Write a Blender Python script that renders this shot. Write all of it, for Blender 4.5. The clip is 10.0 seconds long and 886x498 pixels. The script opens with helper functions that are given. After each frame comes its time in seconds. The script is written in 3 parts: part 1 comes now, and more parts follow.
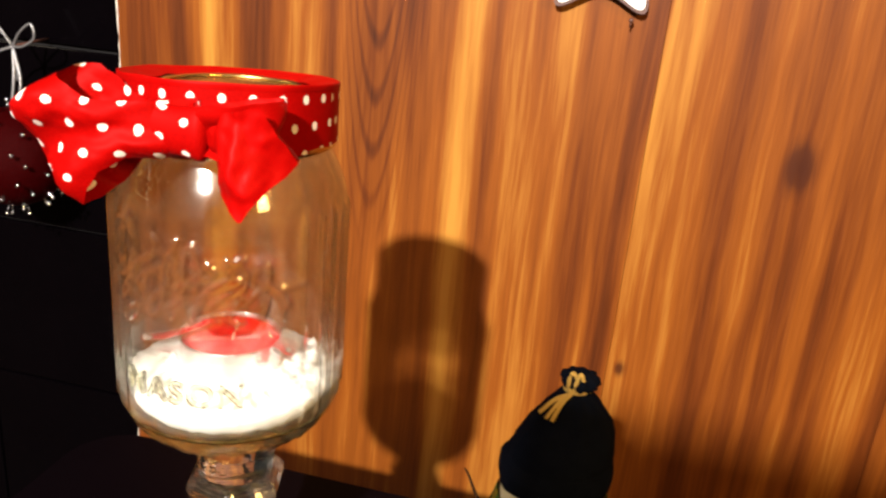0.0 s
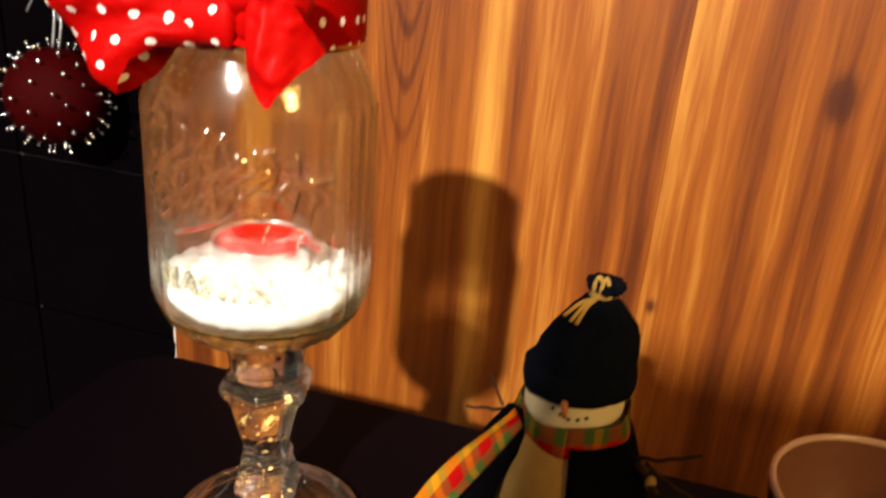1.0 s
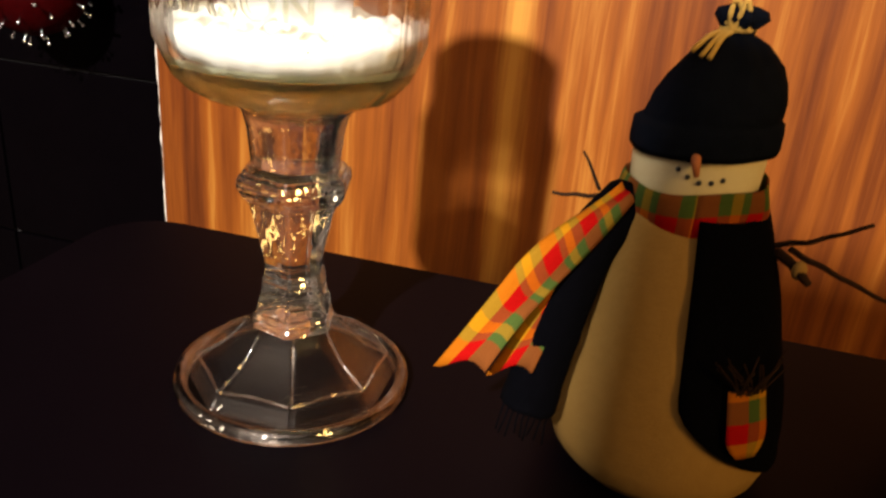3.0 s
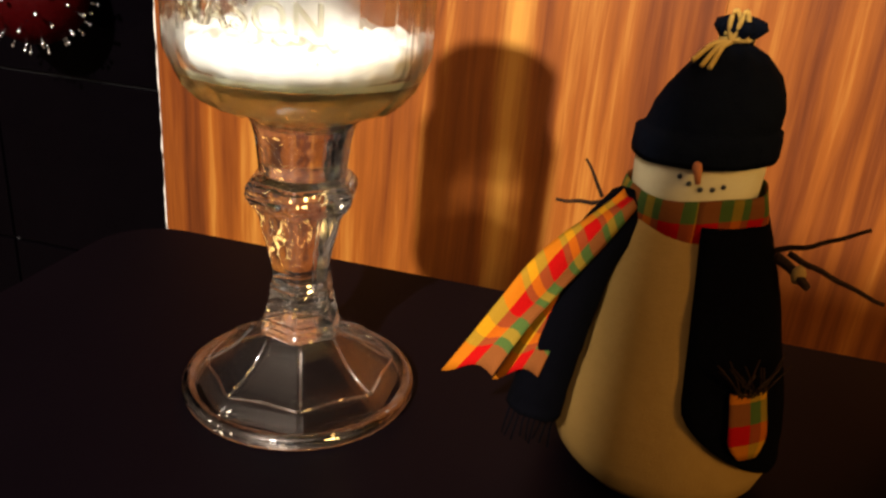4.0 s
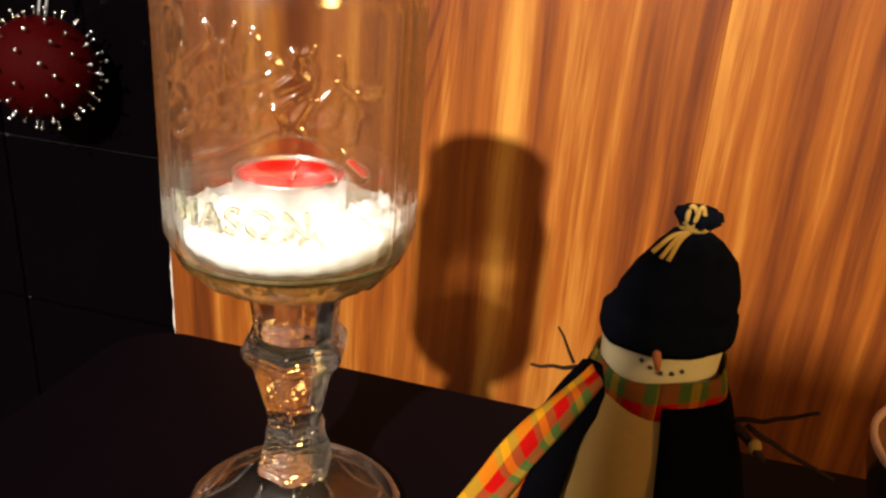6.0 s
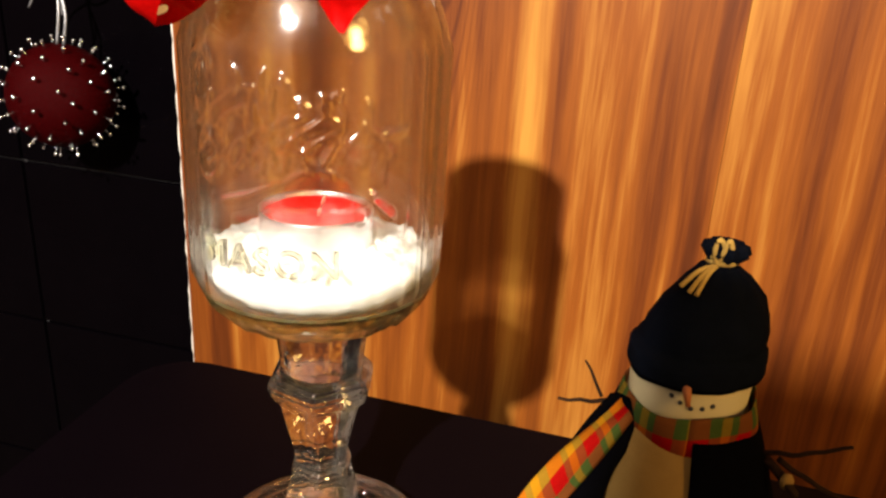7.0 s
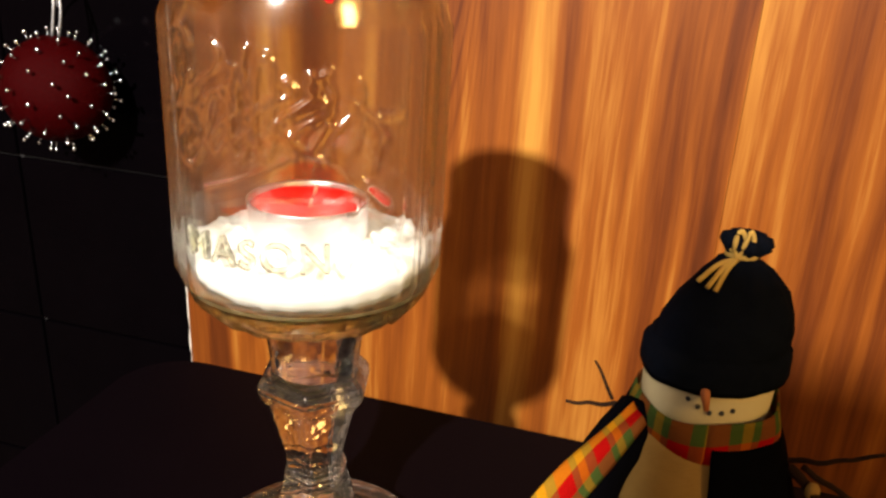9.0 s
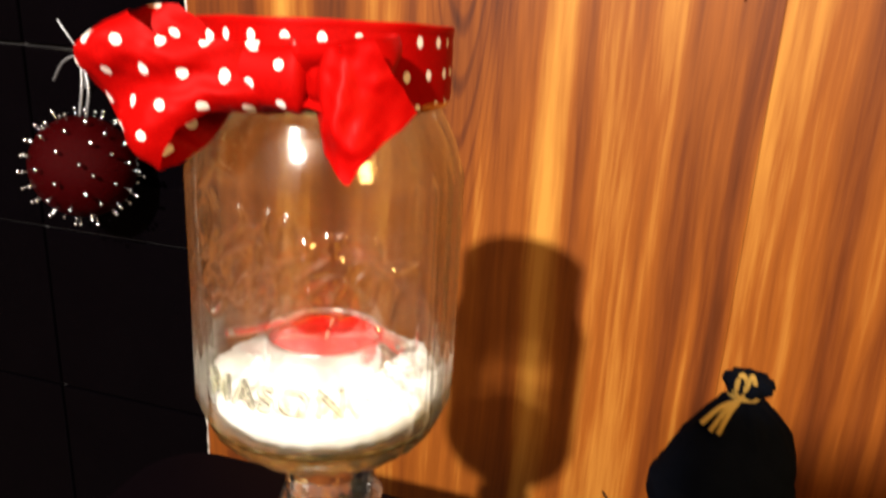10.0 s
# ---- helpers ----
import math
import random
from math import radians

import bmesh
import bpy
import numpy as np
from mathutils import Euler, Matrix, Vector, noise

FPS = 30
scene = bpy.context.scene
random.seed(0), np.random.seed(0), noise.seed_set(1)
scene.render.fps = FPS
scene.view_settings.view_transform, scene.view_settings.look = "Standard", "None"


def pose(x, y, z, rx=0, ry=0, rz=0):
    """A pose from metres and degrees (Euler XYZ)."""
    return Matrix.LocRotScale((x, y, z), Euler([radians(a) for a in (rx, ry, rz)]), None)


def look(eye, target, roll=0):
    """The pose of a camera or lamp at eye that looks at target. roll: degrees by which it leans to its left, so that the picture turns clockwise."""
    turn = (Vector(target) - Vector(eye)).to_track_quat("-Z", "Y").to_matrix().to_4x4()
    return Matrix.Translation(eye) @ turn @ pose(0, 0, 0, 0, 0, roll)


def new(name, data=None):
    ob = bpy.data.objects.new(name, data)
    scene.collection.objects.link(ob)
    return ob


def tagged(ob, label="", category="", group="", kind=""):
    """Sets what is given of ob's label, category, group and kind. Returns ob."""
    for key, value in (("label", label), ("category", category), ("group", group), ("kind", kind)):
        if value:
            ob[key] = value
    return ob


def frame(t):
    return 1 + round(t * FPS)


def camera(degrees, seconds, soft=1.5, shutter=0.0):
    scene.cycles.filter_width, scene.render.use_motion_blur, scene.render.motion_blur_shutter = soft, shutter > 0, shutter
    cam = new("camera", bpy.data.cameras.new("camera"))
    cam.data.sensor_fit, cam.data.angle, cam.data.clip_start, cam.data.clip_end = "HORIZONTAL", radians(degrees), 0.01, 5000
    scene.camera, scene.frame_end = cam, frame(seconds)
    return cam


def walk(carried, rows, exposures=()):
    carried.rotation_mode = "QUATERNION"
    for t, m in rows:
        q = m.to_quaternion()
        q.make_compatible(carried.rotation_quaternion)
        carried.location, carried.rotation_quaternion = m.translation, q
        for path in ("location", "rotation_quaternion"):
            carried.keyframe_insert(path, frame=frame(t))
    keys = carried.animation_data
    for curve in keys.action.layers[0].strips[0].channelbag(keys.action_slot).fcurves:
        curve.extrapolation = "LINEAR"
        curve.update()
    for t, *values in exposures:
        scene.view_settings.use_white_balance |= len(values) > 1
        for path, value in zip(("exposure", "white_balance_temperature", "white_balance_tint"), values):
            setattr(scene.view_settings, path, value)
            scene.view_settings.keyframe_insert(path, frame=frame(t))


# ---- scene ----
# ---- camera and walk ----
cam = camera(58.55, 10.0, 2.5, 0.4)
ROWS = [
    (0.0, 0.1292, -0.3610, 0.2820, 11.88, -19.86, 5.33),
    (0.5, 0.1584, -0.3678, 0.2836, 15.02, -19.81, 5.47),
    (1.0, 0.1365, -0.3687, 0.2616, 14.43, -22.54, 5.06),
    (1.5, 0.1182, -0.3678, 0.2433, 11.89, -25.22, 5.49),
    (2.0, 0.1233, -0.3468, 0.2076, 14.56, -25.18, 3.41),
    (2.5, 0.1126, -0.3422, 0.1879, 15.18, -24.45, 4.47),
    (3.0, 0.1066, -0.3445, 0.1662, 13.15, -23.49, 5.28),
    (3.2, 0.1050, -0.3461, 0.1612, 13.62, -24.06, 4.97),
    (4.5, 0.1043, -0.3499, 0.1831, 12.23, -22.37, 5.46),
    (5.0, 0.1082, -0.3508, 0.2055, 12.15, -22.25, 5.91),
    (6.5, 0.1074, -0.3427, 0.2247, 14.37, -22.30, 3.80),
    (7.0, 0.1020, -0.3442, 0.2291, 14.46, -21.45, 3.56),
    (7.5, 0.1031, -0.3391, 0.2303, 14.27, -20.57, 3.51),
    (8.0, 0.0962, -0.3314, 0.2212, 13.87, -21.77, 4.13),
    (8.5, 0.0937, -0.3271, 0.2159, 14.11, -22.70, 4.41),
    (9.0, 0.1001, -0.3294, 0.2216, 14.88, -21.60, 3.38),
    (9.5, 0.1039, -0.3341, 0.2254, 14.77, -20.01, 3.82),
    (10.0, 0.0995, -0.3286, 0.2526, 16.25, -18.64, 3.05),
]
walk(cam, [(t, pose(x, y, z, 90 + pitch, 0, yaw) @ pose(0, 0, 0, 0, 0, roll)) for t, x, y, z, yaw, pitch, roll in ROWS])

# ---- world and lights ----
world = bpy.data.worlds.new("world")
scene.world = world
world.use_nodes = True
world.node_tree.nodes["Background"].inputs["Color"].default_value = (0.02, 0.012, 0.008, 1)
world.node_tree.nodes["Background"].inputs["Strength"].default_value = 0.3


def lamp(name, place, energy, radius, colour):
    data = bpy.data.lights.new(name, "POINT")
    data.energy, data.shadow_soft_size, data.color = energy, radius, colour
    ob = new(name, data)
    ob.location = place
    return ob


lamp("ceiling_bulb", (-0.066, -1.90, 1.29), 800, 0.032, (1.0, 0.925, 0.83))
shade = bpy.data.lights.new("side_lamp_shade", "AREA")
shade.shape, shade.size, shade.size_y, shade.energy, shade.color = "RECTANGLE", 0.26, 0.42, 19.0, (1.0, 0.60, 0.18)
new("side_lamp_shade", shade).matrix_world = look((1.25, -0.95, 0.75), (0.05, -0.1, 0.12))
lamp("far_lamp", (-1.55, -0.75, 1.00), 13, 0.09, (1.0, 0.84, 0.62))


# ---- materials ----
class Nodes:
    """A small wrapper that makes and links shader nodes."""

    def __init__(self, name):
        self.mat = bpy.data.materials.new(name)
        self.mat.use_nodes = True
        self.tree = self.mat.node_tree
        self.bsdf = self.tree.nodes["Principled BSDF"]
        self.out = self.tree.nodes["Material Output"]

    def add(self, kind, **props):
        n = self.tree.nodes.new(kind)
        if "operation" in props:
            n.operation = props.pop("operation")
        if "blend_type" in props:
            n.data_type, n.blend_type = "RGBA", props.pop("blend_type")
        for k, v in props.items():
            self.put(n.inputs[k], v)
        return n

    def put(self, socket, v):
        if isinstance(v, bpy.types.NodeSocket):
            self.tree.links.new(v, socket)
        elif isinstance(v, tuple) and len(v) == 3 and socket.type == "RGBA":
            socket.default_value = (*v, 1)
        else:
            socket.default_value = v

    def math(self, op, a, b=0.0):
        n = self.tree.nodes.new("ShaderNodeMath")
        n.operation = op
        self.put(n.inputs[0], a)
        self.put(n.inputs[1], b)
        return n.outputs[0]

    def mix(self, fac, a, b, blend="MIX"):
        n = self.tree.nodes.new("ShaderNodeMix")
        n.data_type, n.blend_type = "RGBA", blend
        self.put(n.inputs[0], fac)
        self.put(n.inputs[6], a)
        self.put(n.inputs[7], b)
        return n.outputs[2]

    def ramp(self, fac, stops, constant=False):
        n = self.tree.nodes.new("ShaderNodeValToRGB")
        n.color_ramp.interpolation = "CONSTANT" if constant else "LINEAR"
        el = n.color_ramp.elements
        while len(el) < len(stops):
            el.new(0.5)
        for e, (p, c) in zip(el, stops):
            e.position, e.color = p, (*c, 1)
        self.put(n.inputs[0], fac)
        return n.outputs[0]

    def coords(self, which="Object", scale=(1, 1, 1)):
        tc = self.tree.nodes.new("ShaderNodeTexCoord")
        m = self.tree.nodes.new("ShaderNodeMapping")
        m.inputs["Scale"].default_value = scale
        self.tree.links.new(tc.outputs[which], m.inputs[0])
        return m.outputs[0]

    def noise(self, vec, scale, detail=4, rough=0.55, distortion=0.0):
        n = self.add("ShaderNodeTexNoise", Vector=vec, Scale=scale, Detail=detail, Roughness=rough, Distortion=distortion)
        return n.outputs[0]

    def bump(self, height, strength=0.3, distance=0.001):
        b = self.add("ShaderNodeBump", Height=height, Strength=strength, Distance=distance)
        self.put(self.bsdf.inputs["Normal"], b.outputs[0])
        return b.outputs[0]

    def set(self, **kw):
        for k, v in kw.items():
            self.put(self.bsdf.inputs[k.replace("_", " ")], v)
        return self.mat


def plain(name, a, b, scale, rough=0.6, metal=0.0, bump=0.2, depth=0.0005, **kw):
    """Two tones of one colour mixed by coarse and fine noise, with relief."""
    n = Nodes(name)
    v = n.coords()
    big, fine = n.noise(v, scale), n.noise(v, scale * 9, 3)
    col = n.mix(n.math("ADD", n.math("MULTIPLY", big, 0.65), n.math("MULTIPLY", fine, 0.35)), a, b)
    n.bump(n.math("ADD", big, fine), bump, depth)
    return n.set(Base_Color=col, Roughness=rough, Metallic=metal, **kw)


def cedar():
    n = Nodes("cedar_panel")
    tc = n.tree.nodes.new("ShaderNodeTexCoord")
    sep = n.add("ShaderNodeSeparateXYZ", Vector=tc.outputs["Object"])
    x, z = sep.outputs[0], sep.outputs[2]
    rnd = n.tree.nodes.new("ShaderNodeObjectInfo").outputs["Random"]
    wob = n.noise(n.coords(scale=(9, 1, 2.2)), 1.0, 3)
    xs = n.math("ADD", x, n.math("MULTIPLY", n.math("SUBTRACT", wob, 0.5), 0.016))
    line = n.tree.nodes.new("ShaderNodeCombineXYZ")
    n.put(line.inputs[0], xs)
    n.put(line.inputs[1], n.math("ADD", n.math("MULTIPLY", rnd, 7.0), 0.35))
    n.put(line.inputs[2], n.math("MULTIPLY", z, 0.04))
    broad = n.noise(line.outputs[0], 30, 2, 0.5)
    mid = n.noise(line.outputs[0], 85, 4, 0.62)
    fine = n.noise(line.outputs[0], 560, 3, 0.6)
    # nested arches of a flat-sawn stretch
    dx = n.math("ADD", n.math("ADD", x, 0.045), n.math("MULTIPLY", n.math("SUBTRACT", wob, 0.5), 0.010))
    arch = n.math("SUBTRACT", z, n.math("MULTIPLY", n.math("MULTIPLY", dx, dx), 230.0))
    rings = n.math("SINE", n.math("ADD", n.math("MULTIPLY", arch, 165.0), n.math("MULTIPLY", broad, 5.0)))
    rings = n.math("POWER", n.math("MAXIMUM", rings, 0.0), 1.6)
    near = n.math("SUBTRACT", 1.0, n.math("MINIMUM", n.math("MULTIPLY", n.math("ABSOLUTE", dx), 26.0), 1.0))
    above = n.math("MINIMUM", n.math("MAXIMUM", n.math("MULTIPLY", n.math("SUBTRACT", z, 0.07), 14.0), 0.0), 1.0)
    near = n.math("MULTIPLY", n.math("MULTIPLY", near, above), -0.070)
    # light and dark growth bands across the boards, lowered at right for weaker light
    bands = [(-0.25, -0.02), (-0.20, 0.02), (-0.157, 0.06), (-0.148, -0.02), (-0.135, -0.05), (-0.10, 0.012), (-0.058, 0.012), (-0.037, 0.055), (-0.020, -0.05), (-0.004, -0.05), (0.018, 0.055), (0.060, 0.07), (0.088, 0.048), (0.112, 0.008), (0.128, -0.012), (0.1468, -0.045), (0.1475, 0.015), (0.188, 0.02), (0.205, -0.045), (0.222, -0.01), (0.236, -0.06), (0.262, -0.005), (0.320, -0.005), (0.40, -0.02)]
    across = n.math("DIVIDE", n.math("ADD", xs, 0.25), 0.65)
    band_tone = n.math("SUBTRACT", n.ramp(across, [((p + 0.25) / 0.65, (0.5 + v,) * 3) for p, v in bands]), 0.5)
    tone = n.math("ADD", n.math("ADD", 0.120, n.math("MULTIPLY", broad, 0.40)), n.math("MULTIPLY", mid, 0.30))
    tone = n.math("ADD", tone, n.math("MULTIPLY", band_tone, 0.9))
    tone = n.math("ADD", tone, n.math("MULTIPLY", fine, 0.06))
    tone = n.math("ADD", tone, n.math("MULTIPLY", rings, near))
    col = n.ramp(tone, [(0.36, (0.022, 0.0043, 0.0006)), (0.45, (0.078, 0.0175, 0.0018)), (0.53, (0.146, 0.0400, 0.0038)), (0.63, (0.300, 0.134, 0.022))])
    # knots
    for kx, kz, r in ((0.245, 0.178, 0.0135), (0.156, 0.013, 0.006)):
        ex = n.math("MULTIPLY", n.math("SUBTRACT", x, kx), 1.0 / r)
        ez = n.math("MULTIPLY", n.math("SUBTRACT", z, kz), 0.6 / r)
        d = n.math("SQRT", n.math("ADD", n.math("MULTIPLY", ex, ex), n.math("MULTIPLY", ez, ez)))
        d = n.math("ADD", d, n.math("MULTIPLY", n.math("SUBTRACT", mid, 0.5), 1.1))
        col = n.mix(n.ramp(d, [(0.0, (0.95, 0.95, 0.95)), (0.40, (0.82, 0.82, 0.82)), (0.70, (0.25, 0.25, 0.25)), (1.0, (0, 0, 0))]), col, (0.030, 0.0062, 0.0018))
    n.bump(n.math("ADD", mid, fine), 0.12, 0.0004)
    return n.set(Base_Color=col, Roughness=n.math("ADD", 0.40, n.math("MULTIPLY", fine, 0.2)), Specular_IOR_Level=0.14)


def dotted():
    n = Nodes("dotted_satin_ribbon")
    uv = n.tree.nodes.new("ShaderNodeUVMap").outputs[0]
    sep = n.add("ShaderNodeSeparateXYZ", Vector=uv)
    best = None
    for off in (0.0, 0.5):
        u = n.math("SUBTRACT", n.math("FRACT", n.math("ADD", n.math("DIVIDE", sep.outputs[0], 0.0095), off)), 0.5)
        v = n.math("SUBTRACT", n.math("FRACT", n.math("ADD", n.math("DIVIDE", sep.outputs[1], 0.0150), off)), 0.5)
        u, v = n.math("MULTIPLY", u, 0.0095), n.math("MULTIPLY", v, 0.0150)
        d = n.math("SQRT", n.math("ADD", n.math("MULTIPLY", u, u), n.math("MULTIPLY", v, v)))
        best = d if best is None else n.math("MINIMUM", best, d)
    dot = n.math("LESS_THAN", best, 0.00125)
    weave = n.noise(n.coords(), 900, 2)
    red = n.mix(weave, (0.16, 0.0003, 0.0003), (0.26, 0.0010, 0.0006))
    n.bump(weave, 0.08, 0.0002)
    return n.set(Base_Color=n.mix(dot, red, (0.66, 0.58, 0.52)), Roughness=0.55, Specular_IOR_Level=0.03)


def plaid():
    n = Nodes("plaid_cotton")
    uv = n.tree.nodes.new("ShaderNodeUVMap").outputs[0]
    sep = n.add("ShaderNodeSeparateXYZ", Vector=uv)
    yellow, red, sage = (0.24, 0.105, 0.0020), (0.19, 0.0006, 0.0003), (0.030, 0.050, 0.010)
    rows = [(0.0, yellow), (0.27, red), (0.62, sage)]
    cols = [(0.0, red), (0.40, sage), (0.64, yellow), (0.84, sage)]
    a = n.ramp(n.math("FRACT", n.math("DIVIDE", sep.outputs[0], 0.0150)), cols, True)
    b = n.ramp(n.math("FRACT", n.math("DIVIDE", sep.outputs[1], 0.0171)), rows, True)
    weave = n.noise(n.coords(), 1400, 2)
    col = n.mix(0.58, a, b)
    col = n.mix(0.22, col, n.mix(weave, (0.2, 0.12, 0.05), (1, 0.9, 0.7)), "MULTIPLY")
    n.bump(weave, 0.4, 0.0003)
    return n.set(Base_Color=col, Roughness=0.9, Specular_IOR_Level=0.06)


def glass(name, tint, clear, rough=0.0, ripple=0.25, skin_gloss=0.04, gloss_rough=0.03, thick=None, grain=90):
    """Clear glass: part bends the light, part lets it straight through as a thin wall does."""
    n = Nodes(name)
    g = n.add("ShaderNodeBsdfGlass", Color=tuple(c ** 3 for c in tint), Roughness=rough, IOR=1.46)
    t = n.add("ShaderNodeBsdfTransparent", Color=tint)
    v = n.coords()
    b = n.add("ShaderNodeBump", Height=n.noise(v, grain, 2), Strength=ripple, Distance=0.0012)
    n.put(g.inputs["Normal"], b.outputs[0])
    m = n.tree.nodes.new("ShaderNodeMixShader")
    if thick is not None:
        raised = n.tree.nodes.new("ShaderNodeAttribute")
        raised.attribute_name = "raised"
        clear = n.math("ADD", clear, n.math("MULTIPLY", raised.outputs["Fac"], thick - clear))
    n.put(m.inputs[0], clear)
    n.put(m.inputs[1], g.outputs[0])
    n.put(m.inputs[2], t.outputs[0])
    gloss = n.add("ShaderNodeBsdfGlossy", Color=(1, 1, 1), Roughness=gloss_rough)
    n.put(gloss.inputs["Normal"], b.outputs[0])
    facing = n.add("ShaderNodeLayerWeight", Blend=0.5).outputs["Facing"]
    shine = n.math("ADD", skin_gloss, n.math("MULTIPLY", n.math("POWER", facing, 5.0), 0.35))
    skin = n.tree.nodes.new("ShaderNodeMixShader")
    n.put(skin.inputs[0], shine)
    n.put(skin.inputs[1], m.outputs[0])
    n.put(skin.inputs[2], gloss.outputs[0])
    m = skin
    n.put(n.out.inputs[0], m.outputs[0])
    return n.mat


CEDAR = cedar()
SATIN = plain("red_satin", (0.18, 0.0003, 0.0003), (0.28, 0.0010, 0.0006), 500, 0.5, 0, 0.15, 0.0002, Specular_IOR_Level=0.04)
DOTTED = dotted()
PLAID = plaid()
JAR_GLASS = glass("jar_glass", (0.982, 0.982, 0.966), 0.85, 0.0, 0.10, 0.05, 0.10, thick=0.28)
JAR_BASE = glass("thick_jar_base", (0.978, 0.983, 0.91), 0.08, 0.0, 0.5, 0.07, 0.12, grain=130)
RAISED_GLASS = glass("raised_glass", (0.985, 0.985, 0.95), 0.30)
CRYSTAL = glass("pressed_crystal", (0.998, 0.998, 0.995), 0.0, 0.0, 0.60, 0.12, 0.07, grain=105)
FOOT_GLASS = glass("foot_glass", (0.99, 0.99, 0.985), 0.80, 0.0, 0.12, 0.035, 0.12)
TABLE_BLACK = plain("black_table_laminate", (0.0007, 0.0003, 0.0007), (0.0015, 0.0007, 0.0013), 30, 0.45, 0, 0.15, 0.0003, Specular_IOR_Level=0.045)
TILE_BLACK = plain("black_glazed_tile", (0.0005, 0.0003, 0.0005), (0.0012, 0.0008, 0.0012), 14, 0.12, 0, 0.10, 0.0006, Specular_IOR_Level=0.025)
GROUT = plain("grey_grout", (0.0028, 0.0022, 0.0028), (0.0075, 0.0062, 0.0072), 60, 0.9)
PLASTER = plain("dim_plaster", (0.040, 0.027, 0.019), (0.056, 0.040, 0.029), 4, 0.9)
FLOOR_WOOD = plain("dark_floor", (0.05, 0.03, 0.02), (0.09, 0.055, 0.035), 8, 0.5)
CAULK = plain("white_caulk", (0.42, 0.39, 0.34), (0.6, 0.57, 0.52), 160, 0.7, 0, 0.5, 0.001)
GOLD = plain("gold_lid_metal", (0.62, 0.42, 0.16), (0.78, 0.56, 0.24), 60, 0.25, 1.0)
ALUMINIUM = plain("aluminium_cup", (0.72, 0.72, 0.73), (0.85, 0.85, 0.86), 220, 0.34, 1.0, 0.3, 0.0004)
RED_WAX = plain("red_wax", (0.58, 0.002, 0.001), (0.76, 0.005, 0.003), 90, 0.3, 0, 0.3, 0.0008, Specular_IOR_Level=0.12)
WICK = plain("waxed_wick", (0.6, 0.15, 0.10), (0.75, 0.35, 0.25), 300, 0.7)
SNOW = plain("white_salt", (0.92, 0.92, 0.93), (0.97, 0.97, 0.97), 260, 0.6, 0, 0.6, 0.0009)
WHITE_PAINT = plain("white_enamel", (0.62, 0.61, 0.60), (0.72, 0.71, 0.70), 40, 0.4)
BROWN_EDGE = plain("dark_brown_edge", (0.045, 0.014, 0.010), (0.08, 0.03, 0.02), 80, 0.5)
BALL_RED = plain("dark_red_glitter", (0.008, 0.0001, 0.0002), (0.028, 0.0002, 0.0006), 500, 0.5, 0.0, 0.6, 0.0006, Specular_IOR_Level=0.02)
SILVER = plain("silver_stud", (0.80, 0.80, 0.82), (0.92, 0.92, 0.94), 60, 0.16, 1.0)
TINSEL = plain("silver_cord", (0.12, 0.12, 0.13), (0.34, 0.34, 0.36), 900, 0.35, 0.7)
NAVY_FELT = plain("navy_black_felt", (0.0012, 0.0017, 0.0038), (0.0050, 0.0066, 0.0118), 260, 0.95, 0, 0.9, 0.0009, Specular_IOR_Level=0.02)
COAT_FELT = plain("black_felt_coat", (0.0003, 0.0003, 0.0007), (0.0012, 0.0012, 0.0022), 260, 0.95, 0, 0.9, 0.0009, Specular_IOR_Level=0.02)
# cream darkened in its base tones to hold the shade on the belly
SHADED_CREAM = plain("shaded_cream_cloth", (0.150, 0.080, 0.018), (0.200, 0.114, 0.030), 240, 0.9, 0, 0.5, 0.0004, Specular_IOR_Level=0.1)
FACE = plain("painted_cream_face", (0.40, 0.33, 0.18), (0.47, 0.40, 0.24), 60, 0.6)
CARROT = plain("orange_clay", (0.19, 0.043, 0.006), (0.28, 0.082, 0.011), 200, 0.7)
BLACK_BEAD = plain("black_paint", (0.006, 0.005, 0.005), (0.012, 0.01, 0.01), 200, 0.4)
TWINE = plain("natural_twine", (0.42, 0.24, 0.035), (0.56, 0.36, 0.080), 700, 0.9, 0, 0.8, 0.0006)
TWIG = plain("dark_twig_bark", (0.006, 0.0025, 0.0012), (0.026, 0.012, 0.005), 250, 0.9, 0, 0.9, 0.0009, Specular_IOR_Level=0.08)
BOWL_IN = plain("brown_glazed_inside", (0.095, 0.036, 0.019), (0.16, 0.07, 0.038), 18, 0.22)
BOWL_OUT = plain("black_glazed_outside", (0.006, 0.005, 0.005), (0.03, 0.028, 0.028), 60, 0.2)
# rim tone, paler than the inside and outside glazes
BOWL_RIM = plain("pale_rim", (0.30, 0.18, 0.12), (0.45, 0.30, 0.21), 100, 0.3)


# ---- mesh helpers ----
def part(name, bm, material, parent=None, label="", smooth=True):
    """Links a bmesh as one mesh object, under a thing or a part."""
    me = bpy.data.meshes.new(name)
    bm.normal_update()
    bm.to_mesh(me)
    bm.free()
    for m in material if isinstance(material, (list, tuple)) else (material,):
        me.materials.append(m)
    if smooth:
        me.polygons.foreach_set("use_smooth", [True] * len(me.polygons))
    ob = new(name, me)
    if parent:
        ob.parent = parent
    if label:
        ob["label"] = label
    return ob


